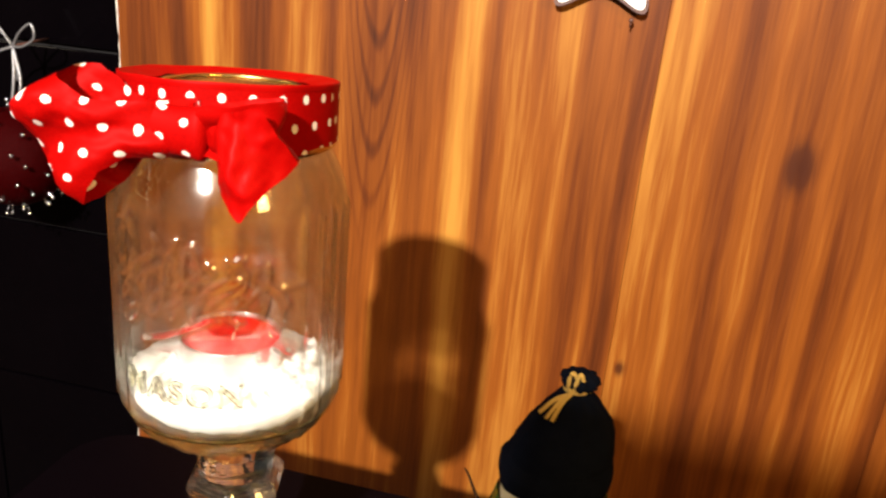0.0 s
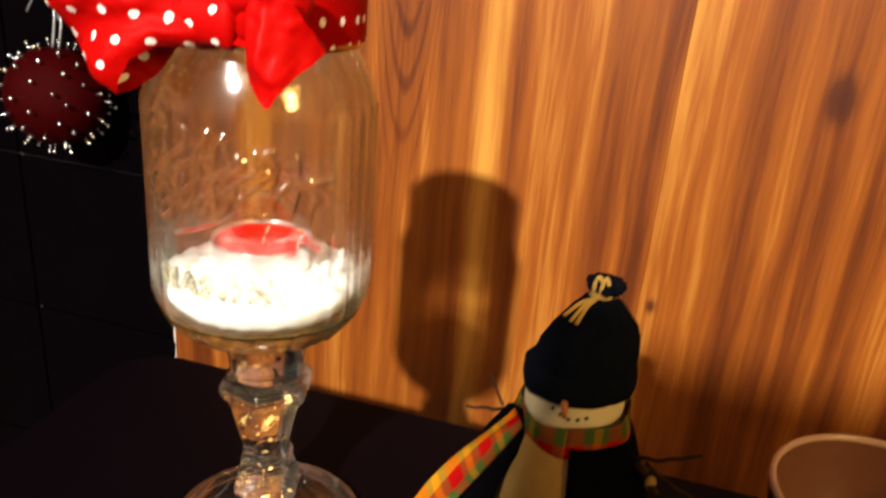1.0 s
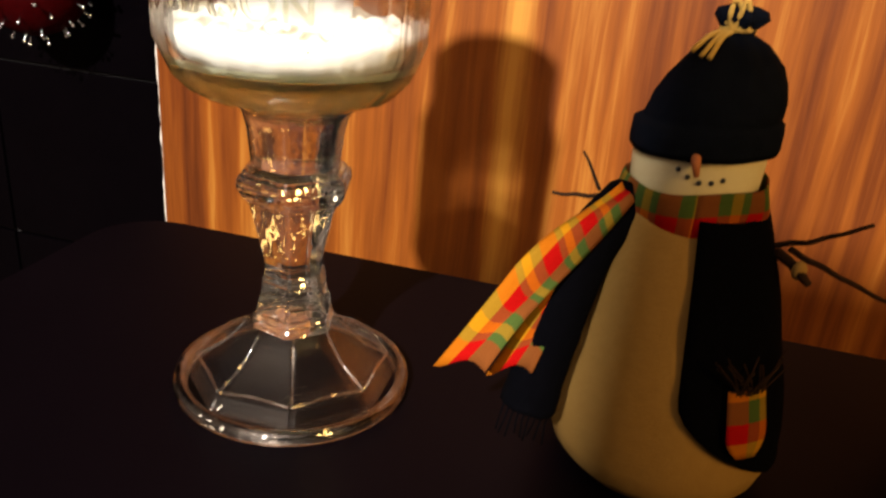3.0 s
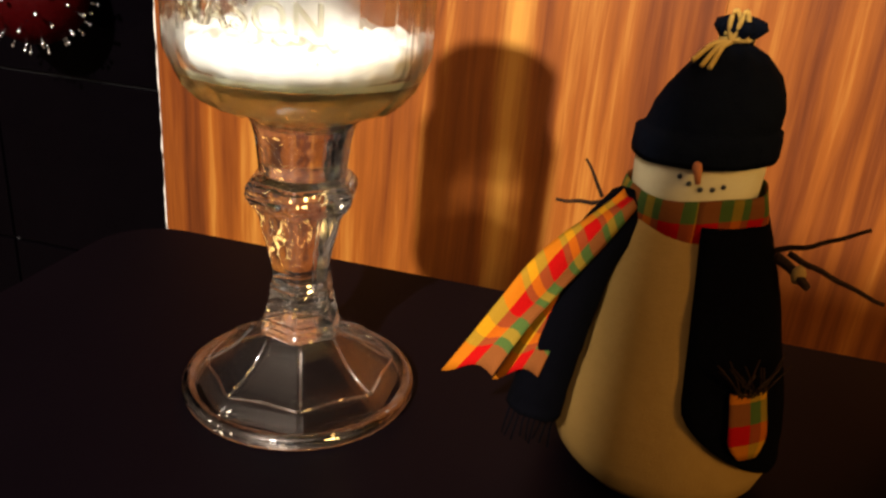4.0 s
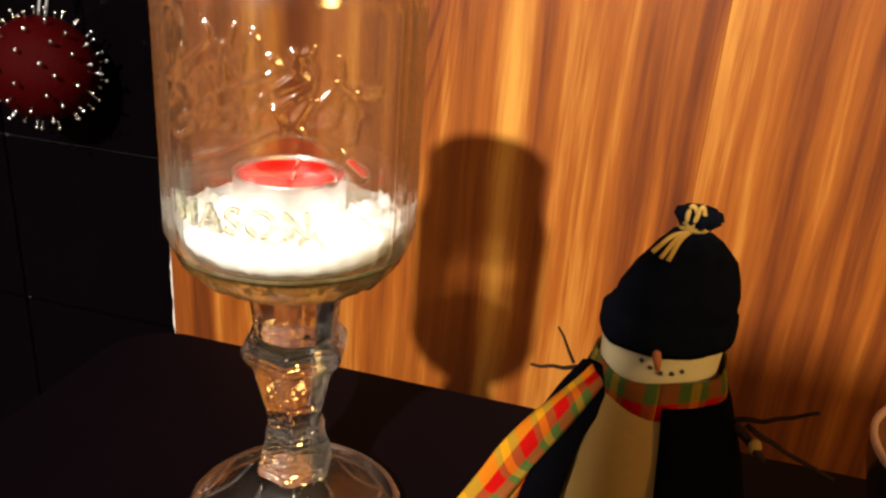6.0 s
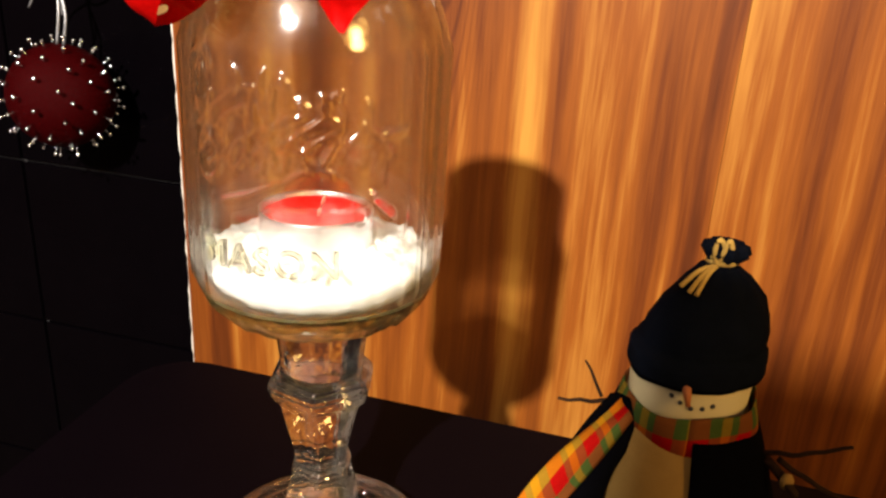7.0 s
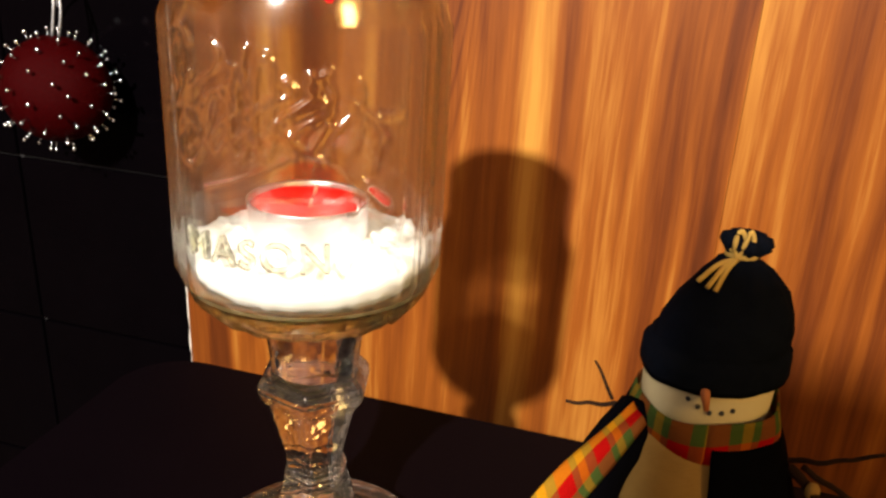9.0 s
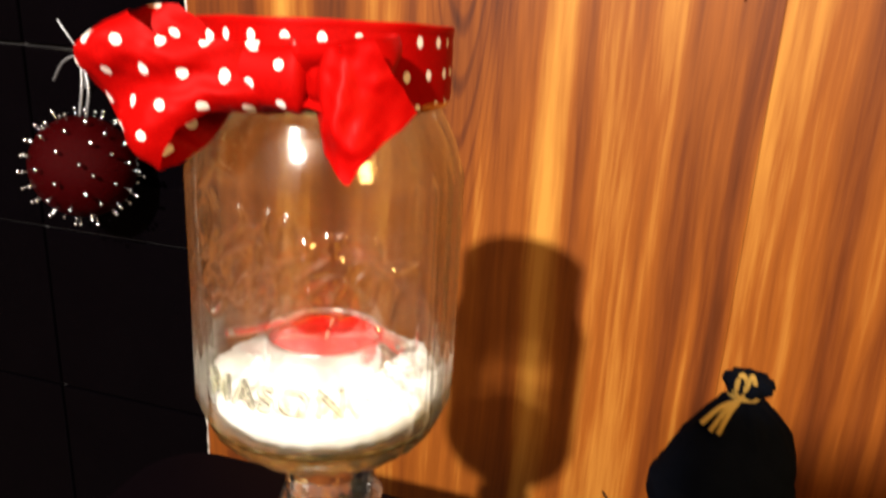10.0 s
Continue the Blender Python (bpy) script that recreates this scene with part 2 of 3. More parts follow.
def box(bm, x0, y0, z0, x1, y1, z1, bevel=0.0, mat=0):
    r = bmesh.ops.create_cube(bm, size=1)
    bmesh.ops.scale(bm, vec=(x1 - x0, y1 - y0, z1 - z0), verts=r["verts"])
    bmesh.ops.translate(bm, vec=((x0 + x1) / 2, (y0 + y1) / 2, (z0 + z1) / 2), verts=r["verts"])
    if bevel:
        edges = list({e for v in r["verts"] for e in v.link_edges})
        bmesh.ops.bevel(bm, geom=edges, offset=bevel, segments=2, affect="EDGES", profile=0.5)
    return bm


def lathe(bm, profile, centre, n=64, turn=0.0, closed=False, mat=0, wobble=None):
    """Spins rows of (radius, height) round an upright axis; a radius of 0 makes a pole."""
    cx, cy = centre
    rings = []
    for r, z in profile:
        if r < 1e-6:
            rings.append([bm.verts.new((cx, cy, z))])
            continue
        ring = []
        for k in range(n):
            a = turn + 2 * math.pi * k / n
            rr = r * (wobble(a, z) if wobble else 1)
            ring.append(bm.verts.new((cx + rr * math.cos(a), cy + rr * math.sin(a), z)))
        rings.append(ring)
    pairs = list(zip(rings, rings[1:])) + ([(rings[-1], rings[0])] if closed else [])
    for lo, hi in pairs:
        for k in range(n):
            j = (k + 1) % n
            if len(lo) == 1 and len(hi) == 1:
                continue
            if len(lo) == 1:
                f = bm.faces.new((lo[0], hi[j], hi[k]))
            elif len(hi) == 1:
                f = bm.faces.new((lo[k], lo[j], hi[0]))
            else:
                f = bm.faces.new((lo[k], lo[j], hi[j], hi[k]))
            f.material_index = mat
    return bm


def tube(bm, path, r, n=6, mat=0, taper=1.0):
    """A round cord along a list of points."""
    pts = [Vector(p) for p in path]
    rings = []
    for i, p in enumerate(pts):
        d = (pts[min(i + 1, len(pts) - 1)] - pts[max(i - 1, 0)]).normalized()
        a = d.cross(Vector((0.31, 0.17, 0.93))).normalized()
        b = d.cross(a)
        rr = r * (1 + (taper - 1) * i / max(1, len(pts) - 1))
        rings.append([bm.verts.new(p + rr * (math.cos(2 * math.pi * k / n) * a + math.sin(2 * math.pi * k / n) * b)) for k in range(n)])
    for lo, hi in zip(rings, rings[1:]):
        for k in range(n):
            bm.faces.new((lo[k], lo[(k + 1) % n], hi[(k + 1) % n], hi[k])).material_index = mat
    bm.faces.new(rings[0][::-1]).material_index = mat
    bm.faces.new(rings[-1]).material_index = mat
    return bm


def ball(bm, centre, r, u=12, v=8, scale=(1, 1, 1), mat=0):
    m = Matrix.Translation(centre) @ Matrix.Diagonal((*scale, 1))
    made = bmesh.ops.create_uvsphere(bm, u_segments=u, v_segments=v, radius=r, matrix=m)
    for f in {f for w in made["verts"] for f in w.link_faces}:
        f.material_index = mat
    return bm


def sheet(bm, fn, nu, nv, lu, lv, mat=0, thick=0.0, flat=False):
    """A cloth surface fn(u, v) with u, v in 0..1; lu, lv: its metres, written as UV. thick: a second face behind."""
    uv = bm.loops.layers.uv.verify()
    grids = []
    pts = [[Vector(fn(i / nu, j / nv)) for j in range(nv + 1)] for i in range(nu + 1)]
    for side in ((0,) if not thick else (0, 1)):
        g = []
        for i in range(nu + 1):
            row = []
            for j in range(nv + 1):
                du = pts[min(i + 1, nu)][j] - pts[max(i - 1, 0)][j]
                dv = pts[i][min(j + 1, nv)] - pts[i][max(j - 1, 0)]
                nrm = du.cross(dv)
                nrm = nrm.normalized() if nrm.length > 1e-12 else Vector((0, 0, 1))
                row.append(bm.verts.new(pts[i][j] - nrm * thick * side))
            g.append(row)
        grids.append(g)
        for i in range(nu):
            for j in range(nv):
                idx = ((i, j), (i + 1, j), (i + 1, j + 1), (i, j + 1))
                idx = idx if not side else idx[::-1]
                f = bm.faces.new([g[a][b] for a, b in idx])
                f.material_index = mat
                for lp, (a, b) in zip(f.loops, idx):
                    lp[uv].uv = (a / nu * lu, b / nv * lv) if not flat else (g[a][b].co.x * 1.05 + 0.002, g[a][b].co.z + 0.0035)
    if thick:
        a, b = grids
        rim = [(i, 0) for i in range(nu)] + [(nu, j) for j in range(nv)] + [(i, nv) for i in range(nu, 0, -1)] + [(0, j) for j in range(nv, 0, -1)]
        for (i, j), (k, l) in zip(rim, rim[1:] + rim[:1]):
            f = bm.faces.new((a[i][j], b[i][j], b[k][l], a[k][l]))
            f.material_index = mat
            for lp, (p, q) in zip(f.loops, ((i, j), (i, j), (k, l), (k, l))):
                lp[uv].uv = (p / nu * lu, q / nv * lv)
    return bm


def empty(name):
    ob = new(name)
    ob.empty_display_size = 0.02
    return ob


def lerp(a, b, t):
    return Vector(a) * (1 - t) + Vector(b) * t


def path3(points, n):
    """A smooth line through points, by Catmull-Rom."""
    p = [Vector(q) for q in points]
    p = [2 * p[0] - p[1]] + p + [2 * p[-1] - p[-2]]
    out = []
    for i in range(1, len(p) - 2):
        for k in range(n):
            t = k / n
            out.append(0.5 * ((2 * p[i]) + (p[i + 1] - p[i - 1]) * t + (2 * p[i - 1] - 5 * p[i] + 4 * p[i + 1] - p[i + 2]) * t * t + (3 * p[i] - p[i - 1] - 3 * p[i + 1] + p[i + 2]) * t ** 3))
    return out + [p[-2]]


# ---- the room ----
FLOOR, CEIL, TILE_Y, PANEL_Y, EDGE_X = -0.72, 1.75, 0.310, 0.178, -0.2472
tagged(part("floor", box(bmesh.new(), -2.2, -2.9, FLOOR - 0.1, 2.2, 0.5, FLOOR), FLOOR_WOOD, smooth=False), "dark wooden floor of the dim room", "floor", kind="structure")
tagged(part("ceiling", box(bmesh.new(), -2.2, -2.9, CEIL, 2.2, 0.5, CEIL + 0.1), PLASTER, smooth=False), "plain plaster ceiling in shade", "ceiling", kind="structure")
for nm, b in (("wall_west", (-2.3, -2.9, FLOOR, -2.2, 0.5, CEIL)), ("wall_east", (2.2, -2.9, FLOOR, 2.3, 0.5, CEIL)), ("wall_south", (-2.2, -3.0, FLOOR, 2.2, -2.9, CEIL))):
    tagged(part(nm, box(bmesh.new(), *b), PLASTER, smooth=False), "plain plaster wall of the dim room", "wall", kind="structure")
# added out of view: blocks the bulb from snowman, right boards and table
tagged(part("half_wall", box(bmesh.new(), 0.040, -0.80, FLOOR, 0.80, -0.76, 0.569, 0.003), PLASTER, smooth=False), "added plaster wall out of view that shades the right of the table", "wall", kind="structure")
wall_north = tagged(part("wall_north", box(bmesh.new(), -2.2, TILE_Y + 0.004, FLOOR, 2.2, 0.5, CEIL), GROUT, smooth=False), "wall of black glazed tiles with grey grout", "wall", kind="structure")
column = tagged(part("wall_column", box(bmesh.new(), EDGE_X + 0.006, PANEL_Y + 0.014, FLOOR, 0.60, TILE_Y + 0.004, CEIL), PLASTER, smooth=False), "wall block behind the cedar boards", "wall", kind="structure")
panel = tagged(empty("wood_panel"), "upright orange-brown cedar boards with knots and dark grain", "wall panel", kind="structure")
for x0, x1 in ((EDGE_X, 0.1470), (0.1472, 0.3350), (0.3352, 0.61)):
    part("board", box(bmesh.new(), x0, PANEL_Y, FLOOR, x1, PANEL_Y + 0.014, 1.2, 0.0002), CEDAR, panel, smooth=False)
bm = bmesh.new()
rng = random.Random(4)
tube(bm, [(EDGE_X - 0.0006 + rng.uniform(-0.0007, 0.0007), PANEL_Y + 0.002, -0.5 + 0.006 * k) for k in range(190)], 0.0013, 6)
tagged(part("caulk_bead", bm, CAULK), "uneven white bead of caulk along the board edge", "trim", kind="structure")

# the table
table = tagged(empty("side_table"), "black laminate side table with a rounded corner", "table")
bm = bmesh.new()
X0, X1, Y0, Y1, R = -0.150, 0.75, -0.62, 0.0, 0.034
outline = [(X1, Y1)] + [(X0 + R - R * math.sin(a), Y1 - R + R * math.cos(a)) for a in np.linspace(0, math.pi / 2, 10)]
outline += [(X0 + R - R * math.cos(a), Y0 + R - R * math.sin(a)) for a in np.linspace(0, math.pi / 2, 10)] + [(X1, Y0)]
top = [bm.verts.new((x, y, 0)) for x, y in outline]
low = [bm.verts.new((x, y, -0.025)) for x, y in outline]
bm.faces.new(top)
bm.faces.new(low[::-1])
for k in range(len(top)):
    j = (k + 1) % len(top)
    bm.faces.new((top[k], low[k], low[j], top[j]))
bmesh.ops.recalc_face_normals(bm, faces=bm.faces)
bmesh.ops.bevel(bm, geom=[e for e in bm.edges if all(v.co.z > -0.001 for v in e.verts)], offset=0.002, segments=2, affect="EDGES")
part("tabletop", bm, TABLE_BLACK, table, smooth=False)
for x, y in ((X0 + 0.05, Y0 + 0.05), (X0 + 0.05, Y1 - 0.06), (X1 - 0.06, Y0 + 0.05), (X1 - 0.06, Y1 - 0.06)):
    part("leg", box(bmesh.new(), x - 0.02, y - 0.02, FLOOR, x + 0.02, y + 0.02, -0.025, 0.002), TABLE_BLACK, table, smooth=False)

# ---- the jar goblet ----
JX, JY = -0.002, -0.1115
SX, SY = 0.0, -0.113
FACE_ANG = math.atan2(-0.34 - SY, 0.10 - SX)
goblet = tagged(empty("jar_goblet"), "clear glass jar on a pressed glass stem, with red dotted bow", "candle holder")


def candlestick():
    bm = bmesh.new()
    lathe(bm, [(0.0372, 0.0004), (0.0395, 0.0), (0.0420, 0.0008), (0.0428, 0.0028), (0.0424, 0.0048), (0.0402, 0.0058), (0.0380, 0.0050)], (SX, SY), 72, closed=True)
    part("foot_rim", bm, CRYSTAL, goblet, "round glass foot rim")
    bm = bmesh.new()
    outer = [(0.0395, 0.0056), (0.0345, 0.0100), (0.0285, 0.0128), (0.0225, 0.0172), (0.0178, 0.0218), (0.0158, 0.0258)]
    inner = [(0.0138, 0.0234), (0.0160, 0.0194), (0.0212, 0.0146), (0.0270, 0.0098), (0.0332, 0.0058), (0.0368, 0.0022)]
    lathe(bm, outer + inner, (SX, SY), 8, FACE_ANG, closed=True)
    bmesh.ops.bevel(bm, geom=list(bm.edges), offset=0.0011, segments=3, affect="EDGES", clamp_overlap=True)
    part("foot_dome", bm, FOOT_GLASS, goblet, "eight-sided hollow glass foot", smooth=False)
    def foot(k, r, z):
        a = FACE_ANG + math.pi / 4 * k
        return (SX + r * math.cos(a), SY + r * math.sin(a), z)

    for k in range(8):
        part("foot_ridge", tube(bmesh.new(), path3([foot(k, 0.0160, 0.0258), foot(k, 0.0228, 0.0175), foot(k, 0.0292, 0.0130), foot(k, 0.0345, 0.0104)], 4), 0.00045, 8), CRYSTAL, goblet)
        part("foot_petal", tube(bmesh.new(), path3([foot(k, 0.0345, 0.0104), foot(k + 0.25, 0.0325, 0.0110), foot(k + 0.5, 0.0315, 0.0112), foot(k + 0.75, 0.0325, 0.0110), foot(k + 1, 0.0345, 0.0104)], 4), 0.0005, 8), CRYSTAL, goblet)
    def flat_cut(name, prof, sides, bevel, label):
        bm = lathe(bmesh.new(), prof, (SX, SY), sides, FACE_ANG + radians(21) + math.pi / sides)
        bmesh.ops.bevel(bm, geom=list(bm.edges), offset=bevel, segments=3, affect="EDGES", clamp_overlap=True)
        part(name, bm, CRYSTAL, goblet, label, smooth=False)

    flat_cut("faceted_stem", [(0.0, 0.0236), (0.0148, 0.0238), (0.0158, 0.0256), (0.0140, 0.0282), (0.0146, 0.0300), (0.0132, 0.0345), (0.0116, 0.0400), (0.0124, 0.0418), (0.0108, 0.0446), (0.0110, 0.0500),
                              (0.0122, 0.0545), (0.0150, 0.0660), (0.0162, 0.0712), (0.0196, 0.0745), (0.0208, 0.0785), (0.0192, 0.0818), (0.0162, 0.0838), (0.0, 0.0840)], 6, 0.0013, "six-sided pressed glass stem with a thick knop")
    flat_cut("fluted_cup", [(0.0, 0.0842), (0.0148, 0.0842), (0.0150, 0.0870), (0.0160, 0.0960), (0.0174, 0.1015), (0.0205, 0.1043), (0.0, 0.1050)], 16, 0.0005, "fluted glass cup under the jar")


def relief_strokes():
    """Looping script, leaves and side ribs as lines of (angle, height), with width and depth."""
    swash = random.Random(9)
    lines = []
    for k in range(15):
        a0, z0 = -0.72 + 0.085 * k + swash.uniform(-0.03, 0.03), 0.160 + swash.uniform(0, 0.020) + 0.004 * k / 15
        run, rise, bend = swash.uniform(0.08, 0.22), swash.uniform(0.010, 0.020), swash.uniform(-0.10, 0.10)
        lines.append(([(a0 + run * t + bend * math.sin(2 * math.pi * t), z0 + rise * t) for t in np.linspace(0, 1, 12)], 0.0017, 0.0013))
    for a0, z0, ra, rz in ((-0.56, 0.187, 0.14, 0.010), (-0.46, 0.169, 0.12, 0.008), (-0.22, 0.174, 0.09, 0.008), (-0.06, 0.177, 0.07, 0.012), (0.10, 0.179, 0.07, 0.013)):
        lines.append(([(a0 + ra * math.cos(t), z0 + rz * math.sin(t) + 0.02 * ra * math.cos(t)) for t in np.linspace(0.3, 5.9, 18)], 0.0017, 0.0014))
    lines.append(([(-0.34, 0.1555), (-0.10, 0.1590), (0.15, 0.1640), (0.36, 0.1690)], 0.0022, 0.0009))
    for k in range(10):
        a0, z0, tilt = 0.30 + swash.uniform(0, 0.62), 0.154 + swash.uniform(0, 0.040), swash.uniform(0, math.pi)
        lines.append(([(a0 - 0.09 * math.cos(tilt), z0 - 0.004 * math.sin(tilt)), (a0 + 0.09 * math.cos(tilt), z0 + 0.004 * math.sin(tilt))], 0.0028, 0.0013))
    for deg in (58, 68, 80, 92, 104, -44, -54, -64, -76):
        lines.append(([(radians(deg), 0.1245), (radians(deg), 0.1970)], 0.0017, 0.0009))
    return lines


def relief(angles, heights):
    """Depth of the raised pattern over a grid of angles (from the front) and heights."""
    aa, zz = np.meshgrid(angles * 0.0413, heights, indexing="ij")
    deep = np.zeros_like(aa)
    for line, wide, tall in relief_strokes():
        for (a0, z0), (a1, z1) in zip(line, line[1:]):
            a0, a1 = a0 * 0.0413, a1 * 0.0413
            dx, dz = a1 - a0, z1 - z0
            t = np.clip(((aa - a0) * dx + (zz - z0) * dz) / max(dx * dx + dz * dz, 1e-12), 0, 1)
            d2 = (aa - a0 - t * dx) ** 2 + (zz - z0 - t * dz) ** 2
            deep = np.maximum(deep, tall * np.exp(-d2 / (wide * wide) * 2.2))
    return deep


def jar():
    shape = [(0.0, 0.1062), (0.018, 0.1056), (0.027, 0.1062), (0.0330, 0.1090), (0.0380, 0.1145), (0.0405, 0.1205)]
    shape += [(0.0413, float(z)) for z in np.linspace(0.1245, 0.1975, 106)]
    shape += [(0.0408, 0.2005), (0.0398, 0.2045), (0.0382, 0.2090), (0.0362, 0.2130), (0.0345, 0.2160), (0.0335, 0.2190), (0.0335, 0.2310), (0.0330, 0.2337), (0.0316, 0.2341)]
    ins = [(0.0308, 0.2333), (0.0308, 0.2190), (0.0322, 0.2155), (0.0348, 0.2105), (0.0370, 0.2050), (0.0383, 0.1985)] + [(0.0387, z) for z in np.linspace(0.194, 0.132, 8)]
    ins += [(0.0386, 0.1255), (0.0376, 0.1218), (0.0352, 0.1184), (0.0304, 0.1164), (0.0200, 0.1150), (0.0, 0.1150)]
    count = 320
    angles = np.linspace(-math.pi, math.pi, count, endpoint=False)
    deep = relief(angles, np.array([z for r, z in shape]))
    verts, rings, raised = [], [], []
    for i, (r, z) in enumerate(shape + ins):
        if r < 1e-6:
            rings.append([len(verts)])
            verts.append((JX, JY, z))
            raised.append(0.0)
            continue
        ring = []
        for k in range(count):
            a, rr, zz = radians(-86) + angles[k], r, z
            if i < len(shape):
                rr += deep[k, i]
                if z < 0.1150 and r > 0.01:
                    rr += 0.0004 * noise.noise(Vector((r * math.cos(a), r * math.sin(a), z)) * 240)
                    zz += 0.0010 * noise.noise(Vector((r * math.cos(a), r * math.sin(a), z + 1)) * 240)
            ring.append(len(verts))
            verts.append((JX + rr * math.cos(a), JY + rr * math.sin(a), zz))
            side = 1.0 if -95 < math.degrees(angles[k]) < -38 or 72 < math.degrees(angles[k]) < 135 else 0.7 if z > 0.2 else 0.0
            raised.append(max(side, min(1.0, float(deep[k, i]) / 0.0009)) if i < len(shape) else side)
        rings.append(ring)
    faces = []
    for lo, hi in zip(rings, rings[1:]):
        for k in range(count):
            j = (k + 1) % count
            if len(lo) == 1:
                faces.append((lo[0], hi[j], hi[k]))
            elif len(hi) == 1:
                faces.append((lo[k], lo[j], hi[0]))
            else:
                faces.append((lo[k], lo[j], hi[j], hi[k]))
    me = bpy.data.meshes.new("glass_jar")
    me.from_pydata(verts, [], faces)
    me.attributes.new("raised", "FLOAT", "POINT").data.foreach_set("value", raised)
    me.materials.append(JAR_GLASS)
    me.materials.append(JAR_BASE)
    for p in me.polygons:
        p.use_smooth = True
        p.material_index = 1 if p.center.z < 0.1195 else 0
    ob = new("glass_jar", me)
    ob.parent = goblet
    ob["label"] = "clear glass jar with raised ornament"


def on_jar(ang, z, r=0.0414):
    return Vector((JX + r * math.cos(ang), JY + r * math.sin(ang), z))


def lettering():
    cu = bpy.data.curves.new("letters", "FONT")
    cu.body, cu.size, cu.extrude, cu.offset, cu.space_character = "MASON", 0.0120, 0.0009, 0.0001, 1.12
    tmp = new("letters", cu)
    me = bpy.data.meshes.new_from_object(tmp.evaluated_get(bpy.context.evaluated_depsgraph_get()))
    bpy.data.objects.remove(tmp)
    xs = [v.co.x for v in me.vertices]
    mid = (min(xs) + max(xs)) / 2
    for v in me.vertices:
        a = radians(-88) + (v.co.x - mid) / 0.0413
        v.co = on_jar(a, 0.1345 + v.co.y, 0.0413 + v.co.z)
    me.materials.append(RAISED_GLASS)
    ob = new("raised_lettering", me)
    ob.parent = goblet


candlestick()
jar()
lettering()
bm = bmesh.new()
lathe(bm, [(0.0340, 0.2188), (0.0358, 0.2185), (0.0360, 0.2203), (0.0354, 0.2212), (0.0354, 0.2335), (0.0345, 0.2357), (0.0262, 0.2359), (0.0260, 0.2352), (0.0338, 0.2346), (0.0339, 0.2212)], (JX, JY), 96, closed=True)
part("lid_band", bm, GOLD, goblet, "gold metal screw band")
lathe(bm := bmesh.new(), [(0.0, 0.2343), (0.0180, 0.2343), (0.0200, 0.2347), (0.0220, 0.2343), (0.0290, 0.2343), (0.0300, 0.2346), (0.0300, 0.2349), (0.0290, 0.2349), (0.0220, 0.2349), (0.0200, 0.2353), (0.0180, 0.2349), (0.0, 0.2349)], (JX, JY), 64)
part("lid_disc", bm, GOLD, goblet, "flat gold metal lid with a pressed ring")


# the ribbon round the neck and its bow
def tilt(a):
    """The ribbon's upper edge stands higher at the bow than behind."""
    return 0.0008 + 0.0027 * math.cos(a - FACE_ANG)


def band(u, v):
    a = 2 * math.pi * u
    r = 0.0362 + 0.0004 * math.sin(7 * a)
    return (JX + r * math.cos(a), JY + r * math.sin(a), 0.2200 + (0.0176 + tilt(a)) * v + 0.0005 * math.sin(3 * a) * (1 - v))


def fold_over(u, v):
    """The plain lip of the ribbon, turned in over the top of the lid."""
    a = 2 * math.pi * u
    r = float(np.interp(v, [0, 0.15, 0.25, 0.4, 1], [0.0363, 0.0365, 0.0362, 0.0354, 0.0272]))
    z = float(np.interp(v, [0, 0.15, 0.25, 0.4, 1], [0.2372, 0.2388, 0.2393, 0.2389, 0.2369]))
    z += tilt(a) * (1 if math.cos(a - FACE_ANG) < 0 else 1 - 1.4 * max(0.0, v - 0.4))
    r += 0.0004 * math.sin(7 * a) + 0.0007 * v * math.sin(11 * a + 1)
    return (JX + r * math.cos(a), JY + r * math.sin(a), z + 0.0003 * v * math.sin(9 * a))


part("ribbon_band", sheet(bmesh.new(), band, 96, 8, 0.2336, 0.0176), DOTTED, goblet, "red satin ribbon with white dots")
part("ribbon_fold", sheet(bmesh.new(), fold_over, 96, 18, 0.2336, 0.0160), SATIN, goblet, "plain red ribbon edge folded over the lid")


def loop_left(u, v):
    """A flared, puffed loop that leaves the knot and comes back behind itself."""
    k = 1 - abs(2 * u - 1)
    out = math.sin(k * math.pi / 2)
    s = 2 * v - 1
    wide = float(np.interp(out, [0, 0.45, 0.62, 0.85, 1.0], [0.0085, 0.0085, 0.0105, 0.0185, 0.0195]))
    c = lerp((0.006, -0.1525, 0.2290), (-0.0405, -0.1590, 0.2242), out)
    bulge = -0.0075 * (1 - s * s) * out ** 3 + 0.010 * max(0.0, abs(s) - 0.5) * out
    puff = 0.011 * math.sin(math.pi * k) * (-1 if u < 0.5 else 0.75)
    fold = 0.0022 * math.sin(8 * u + 3.4 * s) + 0.0020 * math.sin(5 * s + 2) * out
    return (c.x + bulge + 0.3 * fold + 0.010 * (out ** 2) * (0.5 - 0.5 * s), c.y + puff + fold + 0.004 * s * s, c.z + s * wide + 0.0010 * math.sin(11 * u))


def loop_right(u, v):
    k = 1 - abs(2 * u - 1)
    out = math.sin(k * math.pi / 2)
    wide = 0.0070 + 0.0020 * out
    c = lerp((0.006, -0.1525, 0.2290), (0.0335, -0.1470, 0.2310), out)
    puff = 0.009 * math.sin(math.pi * k) * (-1 if u < 0.5 else 0.5)
    s = 2 * v - 1
    fold = 0.0024 * math.sin(8 * u - 3 * s)
    return (c.x + fold * 0.5 - 0.003 * s * out, c.y + puff + fold, c.z + s * wide)


